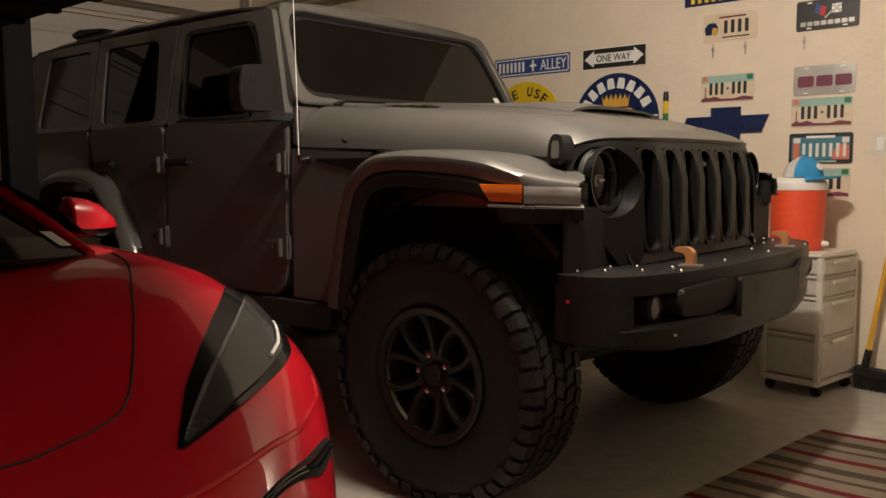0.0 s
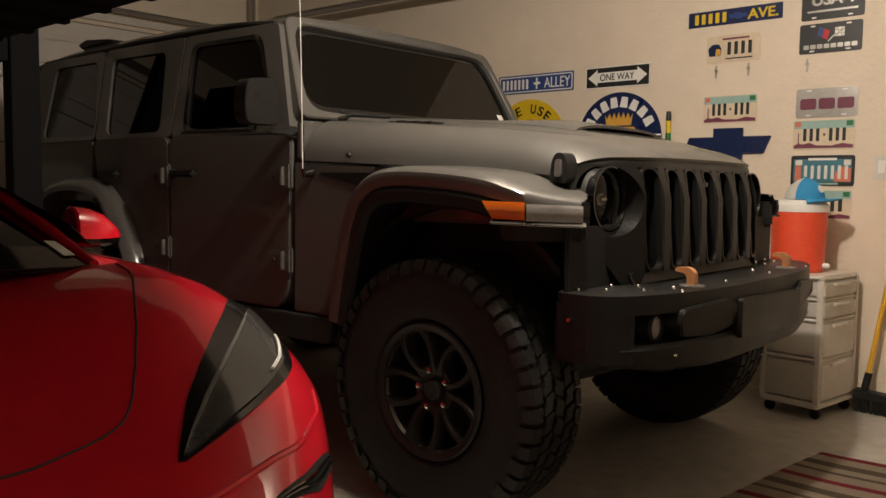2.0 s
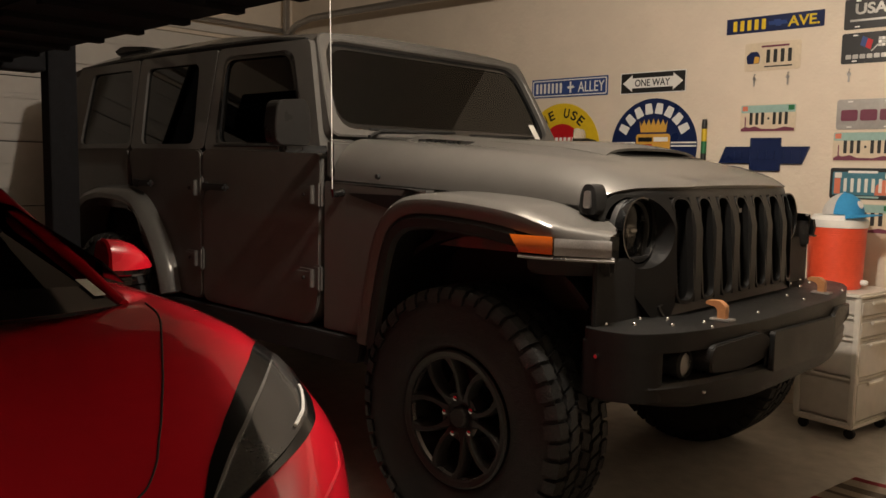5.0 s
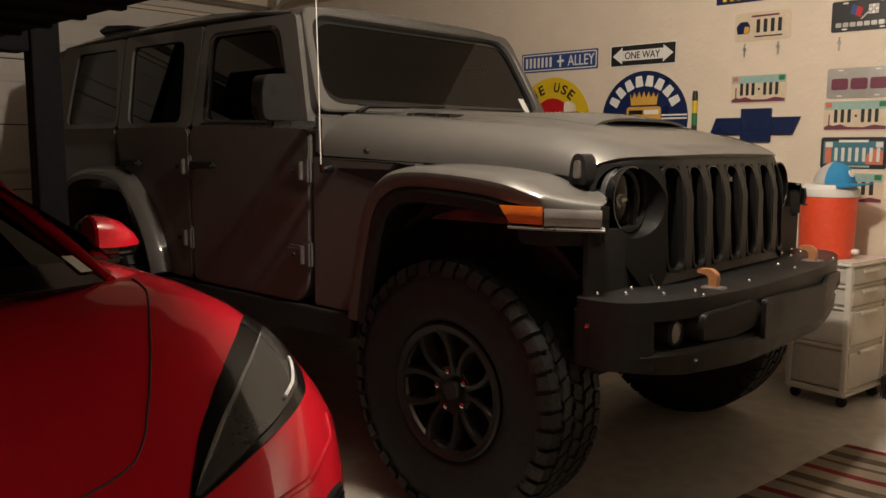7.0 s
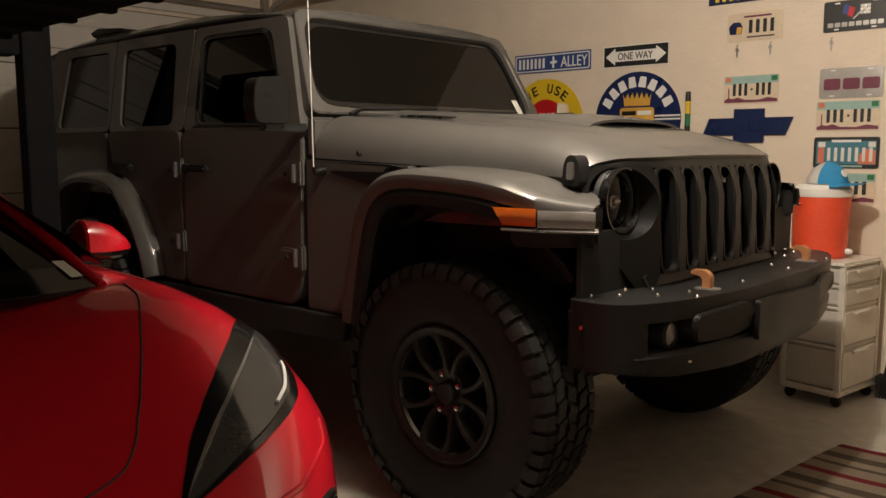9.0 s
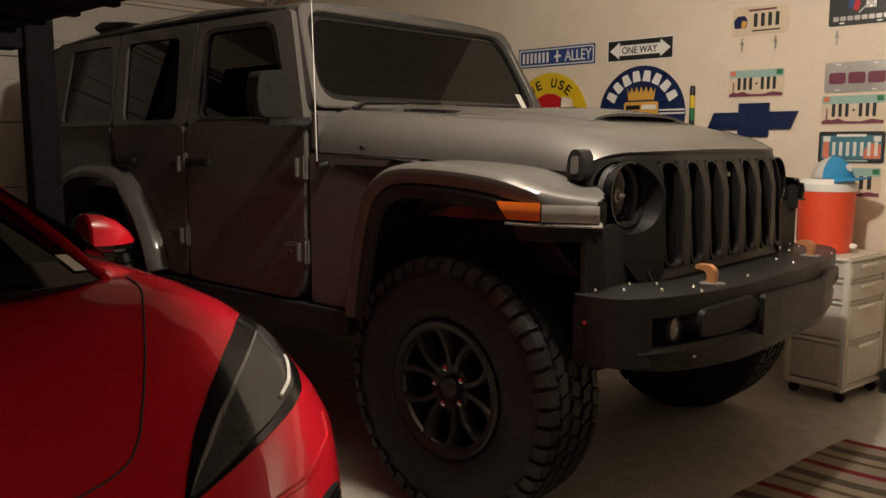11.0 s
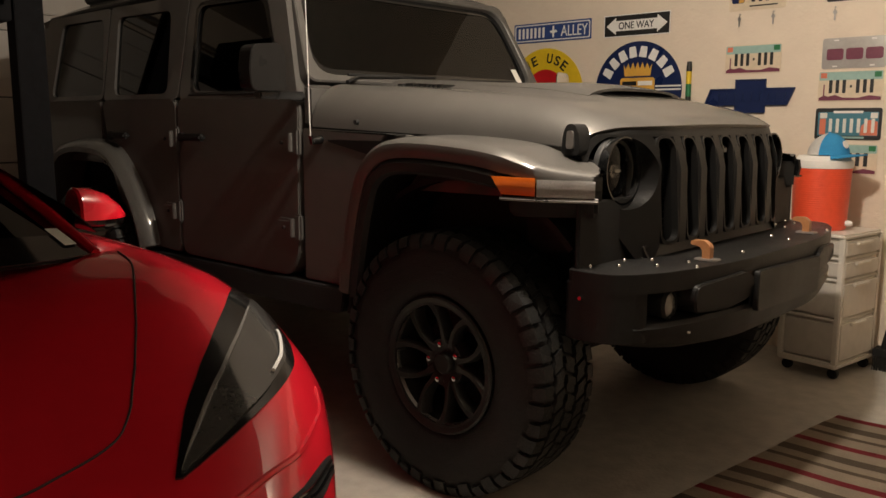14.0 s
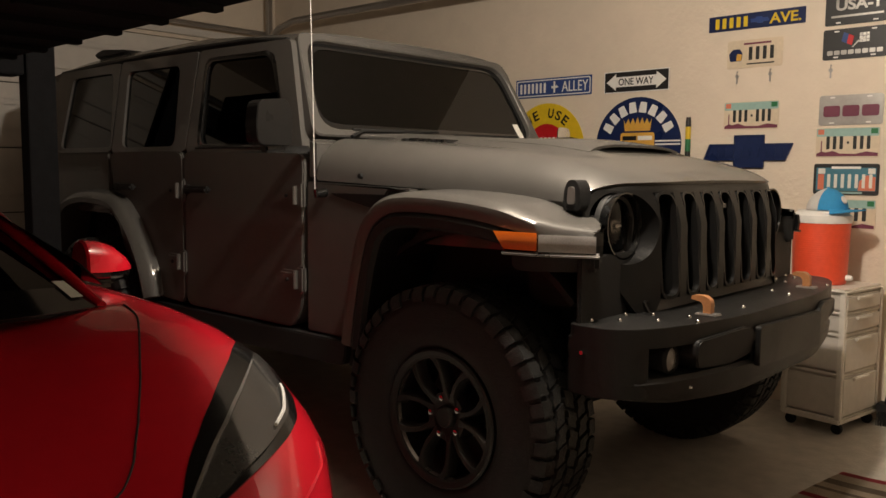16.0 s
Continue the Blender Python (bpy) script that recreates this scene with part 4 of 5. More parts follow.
def build_wheel(at, flip):
    base = pose(*at, 0, 0, 180 if flip else 0)
    w = part("wheel", moved(lathe([(0.05, 0.10), (0.19, 0.115), (0.195, 0.0), (0.196, -0.07), (0.199, -0.118), (0.222, -0.124), (0.228, -0.10), (0.205, 0.0), (0.20, 0.12), (0.05, 0.11)], "y", 56), base), RIM, offroad, "dark alloy wheel with black off-road tyre")
    wide = base @ Matrix.Diagonal((1, 0.885, 1, 1))
    part("tyre", moved(lathe(tyre_profile(), "y", 72), wide), RUBBER, w)
    part("tread", moved(tread_blocks(), wide), TREAD, w, kind="stuff")
    part("rim_lip", moved(lathe([(0.199, -0.112), (0.208, -0.121), (0.222, -0.126), (0.229, -0.120), (0.227, -0.108), (0.200, -0.104)], "y", 64), base), RIM, w)
    # bright metal ring that puts the rim edge's highlight into the colour
    part("inner_edge", moved(lathe([(0.194, -0.100), (0.198, -0.112), (0.200, -0.110), (0.196, -0.098)], "y", 64), base), RIMLIP, w, "bright rim edge standing in for a highlight")
    part("spokes", moved(wheel_face(), base), RIM, w)
    part("hub", moved(lathe([(0.0, -0.098), (0.030, -0.100), (0.036, -0.094), (0.038, -0.078), (0.080, -0.086), (0.088, -0.060), (0.088, 0.02), (0, 0.02)], "y", 32), base), RIM, w)
    part("brake_disc", moved(lathe([(0.0, 0.02), (0.165, 0.02), (0.165, 0.035), (0, 0.035)], "y", 40), base), BLACK, w)
    for k in range(5):
        a = 2 * math.pi * k / 5 + 0.55
        part("wheel_nut", moved(lathe([(0, -0.100), (0.009, -0.096), (0.010, -0.078), (0, -0.078)], "y", 6, at=(0.0635 * math.cos(a), 0, 0.0635 * math.sin(a))), base), CHROME, w)
    return w


for wx in (0.05, -2.50):
    build_wheel((wx, -0.790, 0.437), False)
    build_wheel((wx, 0.790, 0.437), True)
spare = moved(lathe(tyre_profile(), "y", 48), pose(-3.62, 0.05, 1.02, 0, 0, -90))
part("spare_tyre", spare, RUBBER, offroad)
part("spare_mount", tube([(-3.45, 0.05, 1.02), (-3.62, 0.05, 1.02)], 0.12, 16), BLACK, offroad)
# ---- the red sports car ----
sport = thing("sports_car", (-0.9, -2.64, 0), "parked red low sports car with black headlights", "car")
VC = -2.64            # its centre line
CREST = [(-0.7, 0.925), (-0.3, 0.915), (-0.1, 0.905), (0.1, 0.885), (0.26, 0.845), (0.45, 0.775), (0.65, 0.705), (0.80, 0.645), (0.95, 0.56), (1.08, 0.45)]
MID = [(-0.7, 0.97), (-0.3, 0.955), (-0.02, 0.925), (0.2, 0.868), (0.45, 0.785), (0.65, 0.715), (0.85, 0.635), (1.0, 0.555), (1.12, 0.45)]
HALF = [(-0.9, 0.965), (0.0, 0.968), (0.3, 0.955), (0.42, 0.935), (0.5, 0.905), (0.6, 0.84), (0.7, 0.765), (0.85, 0.64), (0.98, 0.50), (1.06, 0.38)]


def hull(x, u):
    """The upper skin: u runs from 0 on the centre line to 1 at the widest edge."""
    h = lerp(HALF, x)
    o = u * h
    c, m = lerp(CREST, x), lerp(MID, x)
    k = u / 0.80
    if u <= 0.80:
        t = 3 * k * k - 2 * k ** 3
        z = m + (c - m) * t - 0.030 * math.sin(math.pi * k) ** 2 * (1 if x < 0.6 else max(0, 1 - (x - 0.6) / 0.3))
    else:
        q = (u - 0.80) / 0.20
        z = c - (0.13 + 0.05 * max(0, x - 0.3)) * (1 - math.sqrt(max(0, 1 - q * q)))
    return o, z


def hullp(x, u, s=1, d=0.0):
    o, z = hull(x, u)
    return Vector((x + d * 0.3, VC + s * (o + d * 0.3), z + d))


NX, NU = 64, 44
vx = [-0.95 + (1.06 + 0.95) * i / NX for i in range(NX + 1)]
vu = [1 - (1 - j / NU) ** 1.25 for j in range(NU + 1)]
for s in (1, -1):
    rows = []
    for x in vx:
        row = [hullp(x, u, s) for u in vu]
        o, z = hull(x, 1.0)
        for k, (dz, dy) in enumerate(((0.03, 0.002), (0.09, 0.0), (0.16, -0.012), (0.24, -0.022), (0.36, -0.03), (0.46, -0.06))):
            row.append(Vector((x, VC + s * (o + dy), max(0.12, z - dz))))
        rows.append(row)
    part("body_side", sheet(rows), RED, sport)
# nose cap
nose = []
for k in range(9):
    t = k / 8
    nose.append([Vector((1.06 + 0.09 * math.sin(t * 1.4) - 0.05 * t, VC + (j / 12 * 2 - 1) * lerp(HALF, 1.06) * (1 - 0.1 * t), lerp(MID, 1.06) - 0.34 * t)) for j in range(13)])
part("front_bumper", sheet(nose), RED, sport)
# hood shut line and lower bumper line as fine dark grooves
for s in (1, -1):
    pts = [hullp(x, u, s, 0.0015) for x, u in smooth_table([(-0.10, 0.785), (0.0, 0.765), (0.113, 0.717), (0.29, 0.63), (0.44, 0.557), (0.535, 0.515), (0.575, 0.475), (0.607, 0.377), (0.633, 0.297), (0.655, 0.16), (0.66, 0.0)])]
    part("hood_gap", tube(pts, 0.0022, 6), TRIM, sport)
    # headlamp: dark lens laid on the skin, narrow in front and broad behind
    inner = smooth_table([(0.15, 0.955), (0.30, 0.835), (0.40, 0.745), (0.48, 0.680), (0.56, 0.632), (0.63, 0.606), (0.70, 0.583)])
    outer = smooth_table([(0.165, 0.975), (0.33, 0.950), (0.45, 0.928), (0.54, 0.892), (0.61, 0.825), (0.665, 0.720), (0.705, 0.600)])
    glass_in = smooth_table([(0.26, 0.925), (0.36, 0.845), (0.44, 0.772), (0.52, 0.705), (0.59, 0.655), (0.645, 0.622), (0.692, 0.596)])
    glass_out = smooth_table([(0.27, 0.935), (0.37, 0.920), (0.46, 0.902), (0.53, 0.868), (0.595, 0.808), (0.65, 0.708), (0.695, 0.605)])

    def lampskin(a, b, d, t0=0.0, t1=1.0):
        rows = []
        for p, q in zip(a, b):
            p, q = Vector(p), Vector(q)
            rows.append([hullp(*p.lerp(q, t0 + (t1 - t0) * m / 10), s, d) for m in range(11)])
        return rows
    hl = part("headlight", sheet(lampskin(inner, outer, 0.004), thick=0.006), GLOSSBLACK, sport, "dark glossy headlight with clear lens")
    part("lens", sheet(lampskin(glass_in, glass_out, 0.008), thick=0.003), SMOKE, hl, "smoky dark lens")
    part("light_guide", sheet(lampskin(glass_in[3:], glass_out[3:], 0.0115, 0.0, 0.07), thick=0.002), LENS, hl, "pale grey light guide")
    rows = lampskin(glass_in, glass_out, 0.012)
    part("light_bar", tube([r[9] for r in rows[7:17]], 0.004, 6), WHITE, hl, "white running light bar")
    # bumper crease and the black intake with slats below it
    crease = [hullp(x, u, s, 0.0008) for x, u in smooth_table([(0.53, 0.965), (0.60, 0.962), (0.69, 0.917), (0.74, 0.867), (0.773, 0.76), (0.80, 0.62), (0.82, 0.40)])]
    part("bumper_crease", tube(crease, [0.002 + 0.004 * min(1.0, k / 8) for k in range(len(crease))], 6), RED, sport)

    upper_edge = smooth_table([(0.671, 0.986), (0.763, 0.923), (0.81, 0.86), (0.86, 0.72)])
    lower_edge = smooth_table([(0.691, 0.993), (0.77, 0.963), (0.81, 0.923), (0.86, 0.783)])
    si = part("side_intake", sheet(lampskin(upper_edge, lower_edge, 0.003), thick=0.003), BLACK, sport, "black side intake")
    slat = lampskin(upper_edge, lower_edge, 0.006)
    for m in (4, 7):
        part("slat", tube([r[m] for r in slat[1:]], 0.003, 6), GLOSSBLACK, si)
    # door mirror
    shell, under = [], []
    for o, zt, zb, dep in ((0.828, 1.030, 0.952, 0.050), (0.834, 1.036, 0.946, 0.058), (0.876, 1.030, 0.944, 0.060), (0.916, 1.015, 0.944, 0.056), (0.950, 0.985, 0.945, 0.044), (0.966, 0.962, 0.946, 0.028), (0.972, 0.950, 0.948, 0.008)):
        zc, hz = (zt + zb) / 2, (zt - zb) / 2
        arc = [math.pi * k / 9 for k in range(-1, 11)]
        shell.append([Vector((-0.50 + dep * math.cos(a), VC + s * o, zb + (zt - zb) * max(0.0, math.sin(a)) ** 0.6)) for a in arc])
        under.append([Vector((-0.50 + dep * 0.96 * math.cos(a), VC + s * (o - 0.004), zb + 0.001 - 0.028 * max(0.0, math.sin(a)) ** 0.6)) for a in arc])
    bm = sheet(shell)
    bm.faces.new([bm.verts.new(p) for p in shell[0]])
    mm = part("door_mirror", bm, RED, sport, "red door mirror with black base")
    part("mirror_underside", sheet(under), GLOSSBLACK, mm)
    part("mirror_foot", box(-0.55, -0.47, VC + min(s * 0.76, s * 0.92), VC + max(s * 0.76, s * 0.92), 0.895, 0.922, 0.012), GLOSSBLACK, mm)
    # pillar
    part("pillar", tube([Vector((-0.12, VC + s * 0.715, 0.905)), Vector((-0.35, VC + s * 0.71, 0.978)), Vector((-0.61, VC + s * 0.70, 1.056)), Vector((-0.87, VC + s * 0.68, 1.148)), Vector((-1.1, VC + s * 0.61, 1.21))], [0.012, 0.016, 0.018, 0.02, 0.02], 10), RED, sport)
    part("side_glass", sheet([[Vector((x, VC + s * a, za)), Vector((x, VC + s * b, zb))] for x, a, za, b, zb in ((-0.30, 0.80, 0.93, 0.74, 0.99), (-0.7, 0.82, 0.93, 0.66, 1.12), (-1.5, 0.82, 0.93, 0.56, 1.19))], thick=0.004), GLASSDARK, sport)
    part("roof_side", sheet([[Vector((x, VC + s * y, z)) for y, z in ((0.0, zt + 0.015), (0.3, zt + 0.01), (0.56, zt - 0.02), (0.62, zt - 0.06))] for x, zt in ((-1.02, 1.205), (-1.3, 1.235), (-1.7, 1.22), (-2.4, 1.12), (-3.3, 1.0))], thick=0.01), RED, sport)
    part("rear_side", sheet([[Vector((x, VC + s * y, z)) for y, z in ((0.60, 1.0), (0.97, 0.92), (0.98, 0.6), (0.94, 0.2))] for x in (-0.95, -1.6, -2.4, -3.0, -3.3)]), RED, sport)
    # wheels
    for wx in (-0.02, -2.74):
        part("wheel", moved(lathe([(0.0, 0.10), (0.22, 0.10), (0.30, 0.12), (0.335, 0.10), (0.338, -0.10), (0.30, -0.125), (0.24, -0.11), (0.22, -0.05), (0, -0.06)], "y", 40), pose(wx, VC + s * 0.80, 0.338)), RUBBER, sport)
# windscreen
wrows = []
for k in range(9):
    t = k / 8
    row = []
    for j in range(17):
        v = j / 8 - 1
        base = Vector((0.015 - 0.14 * abs(v) ** 3, VC + v * 0.715, 0.932 - 0.032 * abs(v)))
        top = Vector((-0.98 - 0.10 * v * v, VC + v * 0.65, 1.215 - 0.03 * v * v))
        p = base.lerp(top, t)
        p.z += 0.035 * math.sin(math.pi * t) * (1 - v * v)
        row.append(p)
    wrows.append(row)
part("windscreen", sheet(wrows, thick=0.005), GLASSCAR, sport, "dark raked windscreen")
part("windscreen_edge", sheet([[p + Vector((0.004, 0, 0.006)) for p in wrows[0]], [p + Vector((0, 0, 0.006)) for p in wrows[1]]], thick=0.003), GLOSSBLACK, sport)
part("dashboard", box(-0.75, -0.30, VC - 0.62, VC + 0.62, 0.74, 0.90, 0.04), TRIM, sport)
for sy in (-0.36, 0.36):
    part("seat", prism(rounded([(-1.35, 0.35), (-1.15, 0.35), (-1.30, 1.08), (-1.42, 1.08)], 0.05), "y", VC + sy - 0.22, VC + sy + 0.22, 0.04), TRIM, sport)
def screen_at(j, t):
    k = min(7, int(t))
    m = min(15, int(j))
    lo = wrows[k][m].lerp(wrows[k][m + 1], j - m)
    hi = wrows[k + 1][m].lerp(wrows[k + 1][m + 1], j - m)
    return lo.lerp(hi, t - k) + Vector((0.006, 0, 0.010))


part("dealer_sticker", sheet([[screen_at(j, t) for t in (0.45, 0.85, 1.25)] for j in (15.35, 15.55, 15.75)], thick=0.001), PAPER, sport, "white paper sticker")
part("floor_pan", box(-3.2, 0.9, VC - 0.80, VC + 0.80, 0.12, 0.30, 0.02), BLACK, sport)
part("splitter", prism(rounded([(0.4, VC - 0.88), (0.75, VC - 0.80), (1.0, VC - 0.5), (1.08, VC), (1.0, VC + 0.5), (0.75, VC + 0.80), (0.4, VC + 0.88)], 0.05), "z", 0.10, 0.13, 0.006), BLACK, sport)
part("lower_grille", box(0.80, 1.0, VC - 0.5, VC + 0.5, 0.14, 0.36, 0.02), BLACK, sport)
# ---- things along the wall ----
cabx0, cabx1, caby0, caby1 = 0.335, 0.635, 1.235, 1.62
cab = thing("drawer_cart", (0.49, 1.43, 0), "white plastic drawer cart on small black castors", "drawer cart")
bm = box(cabx0, cabx1, caby0, caby1, 0.055, 0.085, 0.008)
box(cabx0, cabx1, caby0, caby1, 0.675, 0.700, 0.010, bm)
for z in (0.285, 0.475, 0.578):
    box(cabx0 + 0.004, cabx1 - 0.004, caby0 + 0.004, caby1 - 0.004, z, z + 0.014, 0.004, bm)
for x in (cabx0 + 0.012, cabx1 - 0.016):
    for y in (caby0 + 0.012, caby1 - 0.016):
        box(x - 0.012, x + 0.016, y - 0.012, y + 0.016, 0.08, 0.68, 0.004, bm)
box(cabx0, cabx0 + 0.005, caby0 + 0.01, caby1 - 0.01, 0.08, 0.68, 0.0, bm)
part("frame", bm, WHITEPL, cab)
for z0, z1 in ((0.090, 0.283), (0.302, 0.473), (0.492, 0.576), (0.595, 0.672)):
    bm = box(cabx0 + 0.02, cabx1 + 0.004, caby0 + 0.008, caby1 - 0.03, z0, z1, 0.010)
    d = part("drawer", bm, DRAWERPL, cab)
    part("pull", box(cabx1 + 0.002, cabx1 + 0.016, caby0 + 0.10, caby1 - 0.13, z1 - 0.026, z1 - 0.008, 0.005), WHITEPL, d)
for x in (cabx0 + 0.04, cabx1 - 0.03):
    for y in (caby0 + 0.04, caby1 - 0.04):
        part("castor", lathe([(0, -0.012), (0.024, -0.012), (0.027, 0), (0.024, 0.012), (0, 0.012)], "y", 16, at=(x, y, 0.028)), BLACK, cab)
cab.rotation_euler.z = radians(-9)
cab.location += Vector((0.03, 0.008, 0))

cool = thing("drink_cooler", (0.48, 1.42, 0.70), "orange drink cooler with white lid on the cart", "cooler")
prof = [(0.0, 0.702), (0.118, 0.702), (0.122, 0.71)]
for k in range(26):
    z = 0.72 + k * 0.0105
    prof += [(0.124 + 0.008 * k / 26, z), (0.1252 + 0.008 * k / 26, z + 0.003), (0.1252 + 0.008 * k / 26, z + 0.006), (0.124 + 0.008 * k / 26, z + 0.009)]
prof += [(0.133, 0.998), (0, 0.998)]
part("body", lathe(prof, "z", 56, at=(0.48, 1.42, 0)), ORANGE, cool)
part("lid", lathe([(0, 0.999), (0.136, 0.999), (0.138, 1.015), (0.135, 1.035), (0.12, 1.045), (0.11, 1.058), (0, 1.062)], "z", 48, at=(0.48, 1.42, 0)), WHITE, cool, "white lid")
part("spout", lathe([(0, 0.12), (0.014, 0.12), (0.014, 0.155), (0.008, 0.165), (0, 0.165)], "x", 16, at=(0.47, 1.42, 0.735)), WHITE, cool)

cap = thing("baseball_cap", (0.50, 1.41, 1.06), "blue and white trucker cap on the cooler lid", "cap")


def crown(a0, a1):
    rows = []
    for k in range(9):
        t = k / 8 * math.pi / 2
        rows.append([Vector((0.505 + 0.088 * math.cos(t) * math.cos(a) * 1.08, 1.41 + 0.088 * math.cos(t) * math.sin(a), 1.062 + 0.105 * math.sin(t) * (1 - 0.12 * (math.cos(a) < 0) * math.cos(t)))) for a in [a0 + (a1 - a0) * j / 14 for j in range(15)]])
    return sheet(rows, thick=0.003)


part("front_panel", crown(-1.75, 1.75), CAPBLUE, cap)
part("mesh_back", crown(1.75, 2 * math.pi - 1.75), CAPWHITE, cap, "white mesh back")
rows = [[Vector((0.505 + (0.092 + 0.075 * q * max(0.0, math.cos(a))) * math.cos(a) * 1.05, 1.41 + (0.088 + 0.03 * q) * math.sin(a), 1.066 + 0.012 * q * math.cos(2 * a) - 0.01 * q)) for a in [-1.2 + 2.4 * j / 14 for j in range(15)]] for q in (0, 0.35, 0.7, 1.0)]
part("brim", sheet(rows, thick=0.004), CAPBLUE, cap)
part("button", lathe([(0, 1.166), (0.008, 1.166), (0.005, 1.172), (0, 1.173)], "z", 12, at=(0.505, 1.41, 0)), CAPBLUE, cap)
part("badge", moved(lathe([(0, 0.0), (0.020, 0.0), (0.018, 0.003), (0, 0.003)], "x", 20), pose(0.588, 1.385, 1.112, 0, -25, -15)), WHITE, cap, "pale round badge")

cool.location.x -= 0.035
cap.location.x -= 0.035

# ---- signs and plates on the wall ----
F = WY - 0.0005


def sign(name, label, x0, x1, z0, z1, material, category="sign", r=0.012, t=0.003, group="", tilt=0.0):
    th = thing(name, (x0, F, z0), label, category, group)
    poly = rounded([(x0, z0), (x1, z0), (x1, z1), (x0, z1)], r)
    part("plate", prism(poly, "y", F - t, F, 0.0008, seg=1), material, th)
    return th


def strip_on(th, name, poly, material, d=0.0042, r=0.0, label=""):
    if r:
        poly = rounded(poly, r)
    return part(name, prism(poly, "y", F - d, F - 0.0032 if d > 0.0034 else F), material, th, label)


def rect(x0, x1, z0, z1):
    return [(x0, z0), (x1, z0), (x1, z1), (x0, z1)]


def bars(th, x0, x1, z0, z1, n, material, d=0.0056, gap=0.3, dot=None):
    """A row of plain bars in place of writing."""
    w = (x1 - x0) / n
    for k in range(n):
        if dot is not None and k == dot:
            strip_on(th, "bar", rect(x0 + w * (k + 0.35), x0 + w * (k + 0.65), (z0 + z1) / 2 - 0.006, (z0 + z1) / 2 + 0.006), material, d)
            continue
        strip_on(th, "bar", rect(x0 + w * (k + gap / 2), x0 + w * (k + 1 - gap / 2), z0, z1), material, d, 0.004)


def screws(th, x0, x1, z0, z1):
    for x in (x0 + 0.065, x1 - 0.065):
        for z in (z0 + 0.012, z1 - 0.012):
            strip_on(th, "slot", rect(x - 0.012, x + 0.012, z - 0.0035, z + 0.0035), WHITE, 0.0046, 0.003)


def desert_plate(x0, z0, chars, label, dot=None):
    """A plate with a teal sky, a cream middle and a maroon ridge."""
    x1, z1 = x0 + 0.305, z0 + 0.152
    th = sign("number_plate", label, x0, x1, z0, z1, SAND, "number plate", group="number plates")
    strip_on(th, "sky_band", rect(x0 + 0.004, x1 - 0.004, z1 - 0.045, z1 - 0.004), TEAL, 0.0038, 0.006)
    ridge = [(x0 + 0.006, z0 + 0.006), (x1 - 0.006, z0 + 0.006), (x1 - 0.006, z0 + 0.022), (x1 - 0.06, z0 + 0.030), (x1 - 0.11, z0 + 0.018), (x0 + 0.12, z0 + 0.020), (x0 + 0.085, z0 + 0.034), (x0 + 0.05, z0 + 0.026), (x0 + 0.03, z0 + 0.032), (x0 + 0.006, z0 + 0.02)]
    strip_on(th, "ridge", ridge, MAROON, 0.0038)
    strip_on(th, "tag", rect(x0 + 0.010, x0 + 0.040, z1 - 0.034, z1 - 0.008), CORAL, 0.0044, 0.003)
    strip_on(th, "tag", rect(x1 - 0.042, x1 - 0.010, z1 - 0.034, z1 - 0.008), GREEN, 0.0044, 0.003)
    strip_on(th, "cactus", [(x0 + 0.026, z0 + 0.030), (x0 + 0.032, z0 + 0.030), (x0 + 0.032, z0 + 0.085), (x0 + 0.026, z0 + 0.085)], MAROON, 0.0042)
    bars(th, x0 + 0.045, x1 - 0.035, z0 + 0.042, z0 + 0.108, chars, INK, dot=dot, gap=0.5)
    return th


desert_plate(-0.188, 1.476, 7, "old desert-scene number plate, teal and cream", 3)
desert_plate(0.314, 1.320, 7, "desert-scene number plate with dark bars", 3)
th = desert_plate(0.314, 0.956, 6, "desert-scene number plate behind the cap")
th = sign("number_plate", "cream number plate with a small badge", -0.182, 0.123, 1.81, 1.962, SAND, "number plate", group="number plates")
bars(th, -0.07, 0.085, 1.852, 1.922, 4, INK, gap=0.5)
strip_on(th, "badge", [(-0.165, 1.85), (-0.10, 1.85), (-0.095, 1.89), (-0.11, 1.915), (-0.15, 1.915), (-0.172, 1.89)], NAVY, 0.0046, 0.008, "blue and gold badge")
strip_on(th, "badge", [(-0.13, 1.852), (-0.102, 1.852), (-0.098, 1.885), (-0.125, 1.89)], GOLD, 0.0054, 0.006)
strip_on(th, "bar", rect(-0.09, 0.06, 1.935, 1.945), MAROON, 0.0044)
strip_on(th, "bar", rect(-0.07, 0.08, 1.828, 1.835), INK, 0.0044)
# framed picture plate
th = sign("number_plate", "framed desert number plate with black border", 0.312, 0.626, 1.130, 1.288, INK, "number plate", 0.014, 0.006, group="number plates")
F -= 0.003
strip_on(th, "picture", rect(0.326, 0.612, 1.150, 1.268), SKY, 0.0046, 0.004, "teal desert picture")
strip_on(th, "picture", [(0.53, 1.152), (0.61, 1.152), (0.61, 1.22), (0.57, 1.23), (0.535, 1.20)], CORAL, 0.0052)
strip_on(th, "picture", rect(0.335, 0.365, 1.155, 1.235), CORAL, 0.0052, 0.004)
strip_on(th, "tag", rect(0.335, 0.370, 1.237, 1.264), PAPER, 0.0052, 0.003)
strip_on(th, "tag", rect(0.575, 0.608, 1.237, 1.264), PAPER, 0.0052, 0.003)
strip_on(th, "bar", rect(0.40, 0.54, 1.262, 1.274), WHITE, 0.0056)
bars(th, 0.372, 0.605, 1.165, 1.235, 7, PAPER, 0.0064, 0.55)
strip_on(th, "bar", rect(0.38, 0.55, 1.136, 1.146), TEAL, 0.0046)
F += 0.003

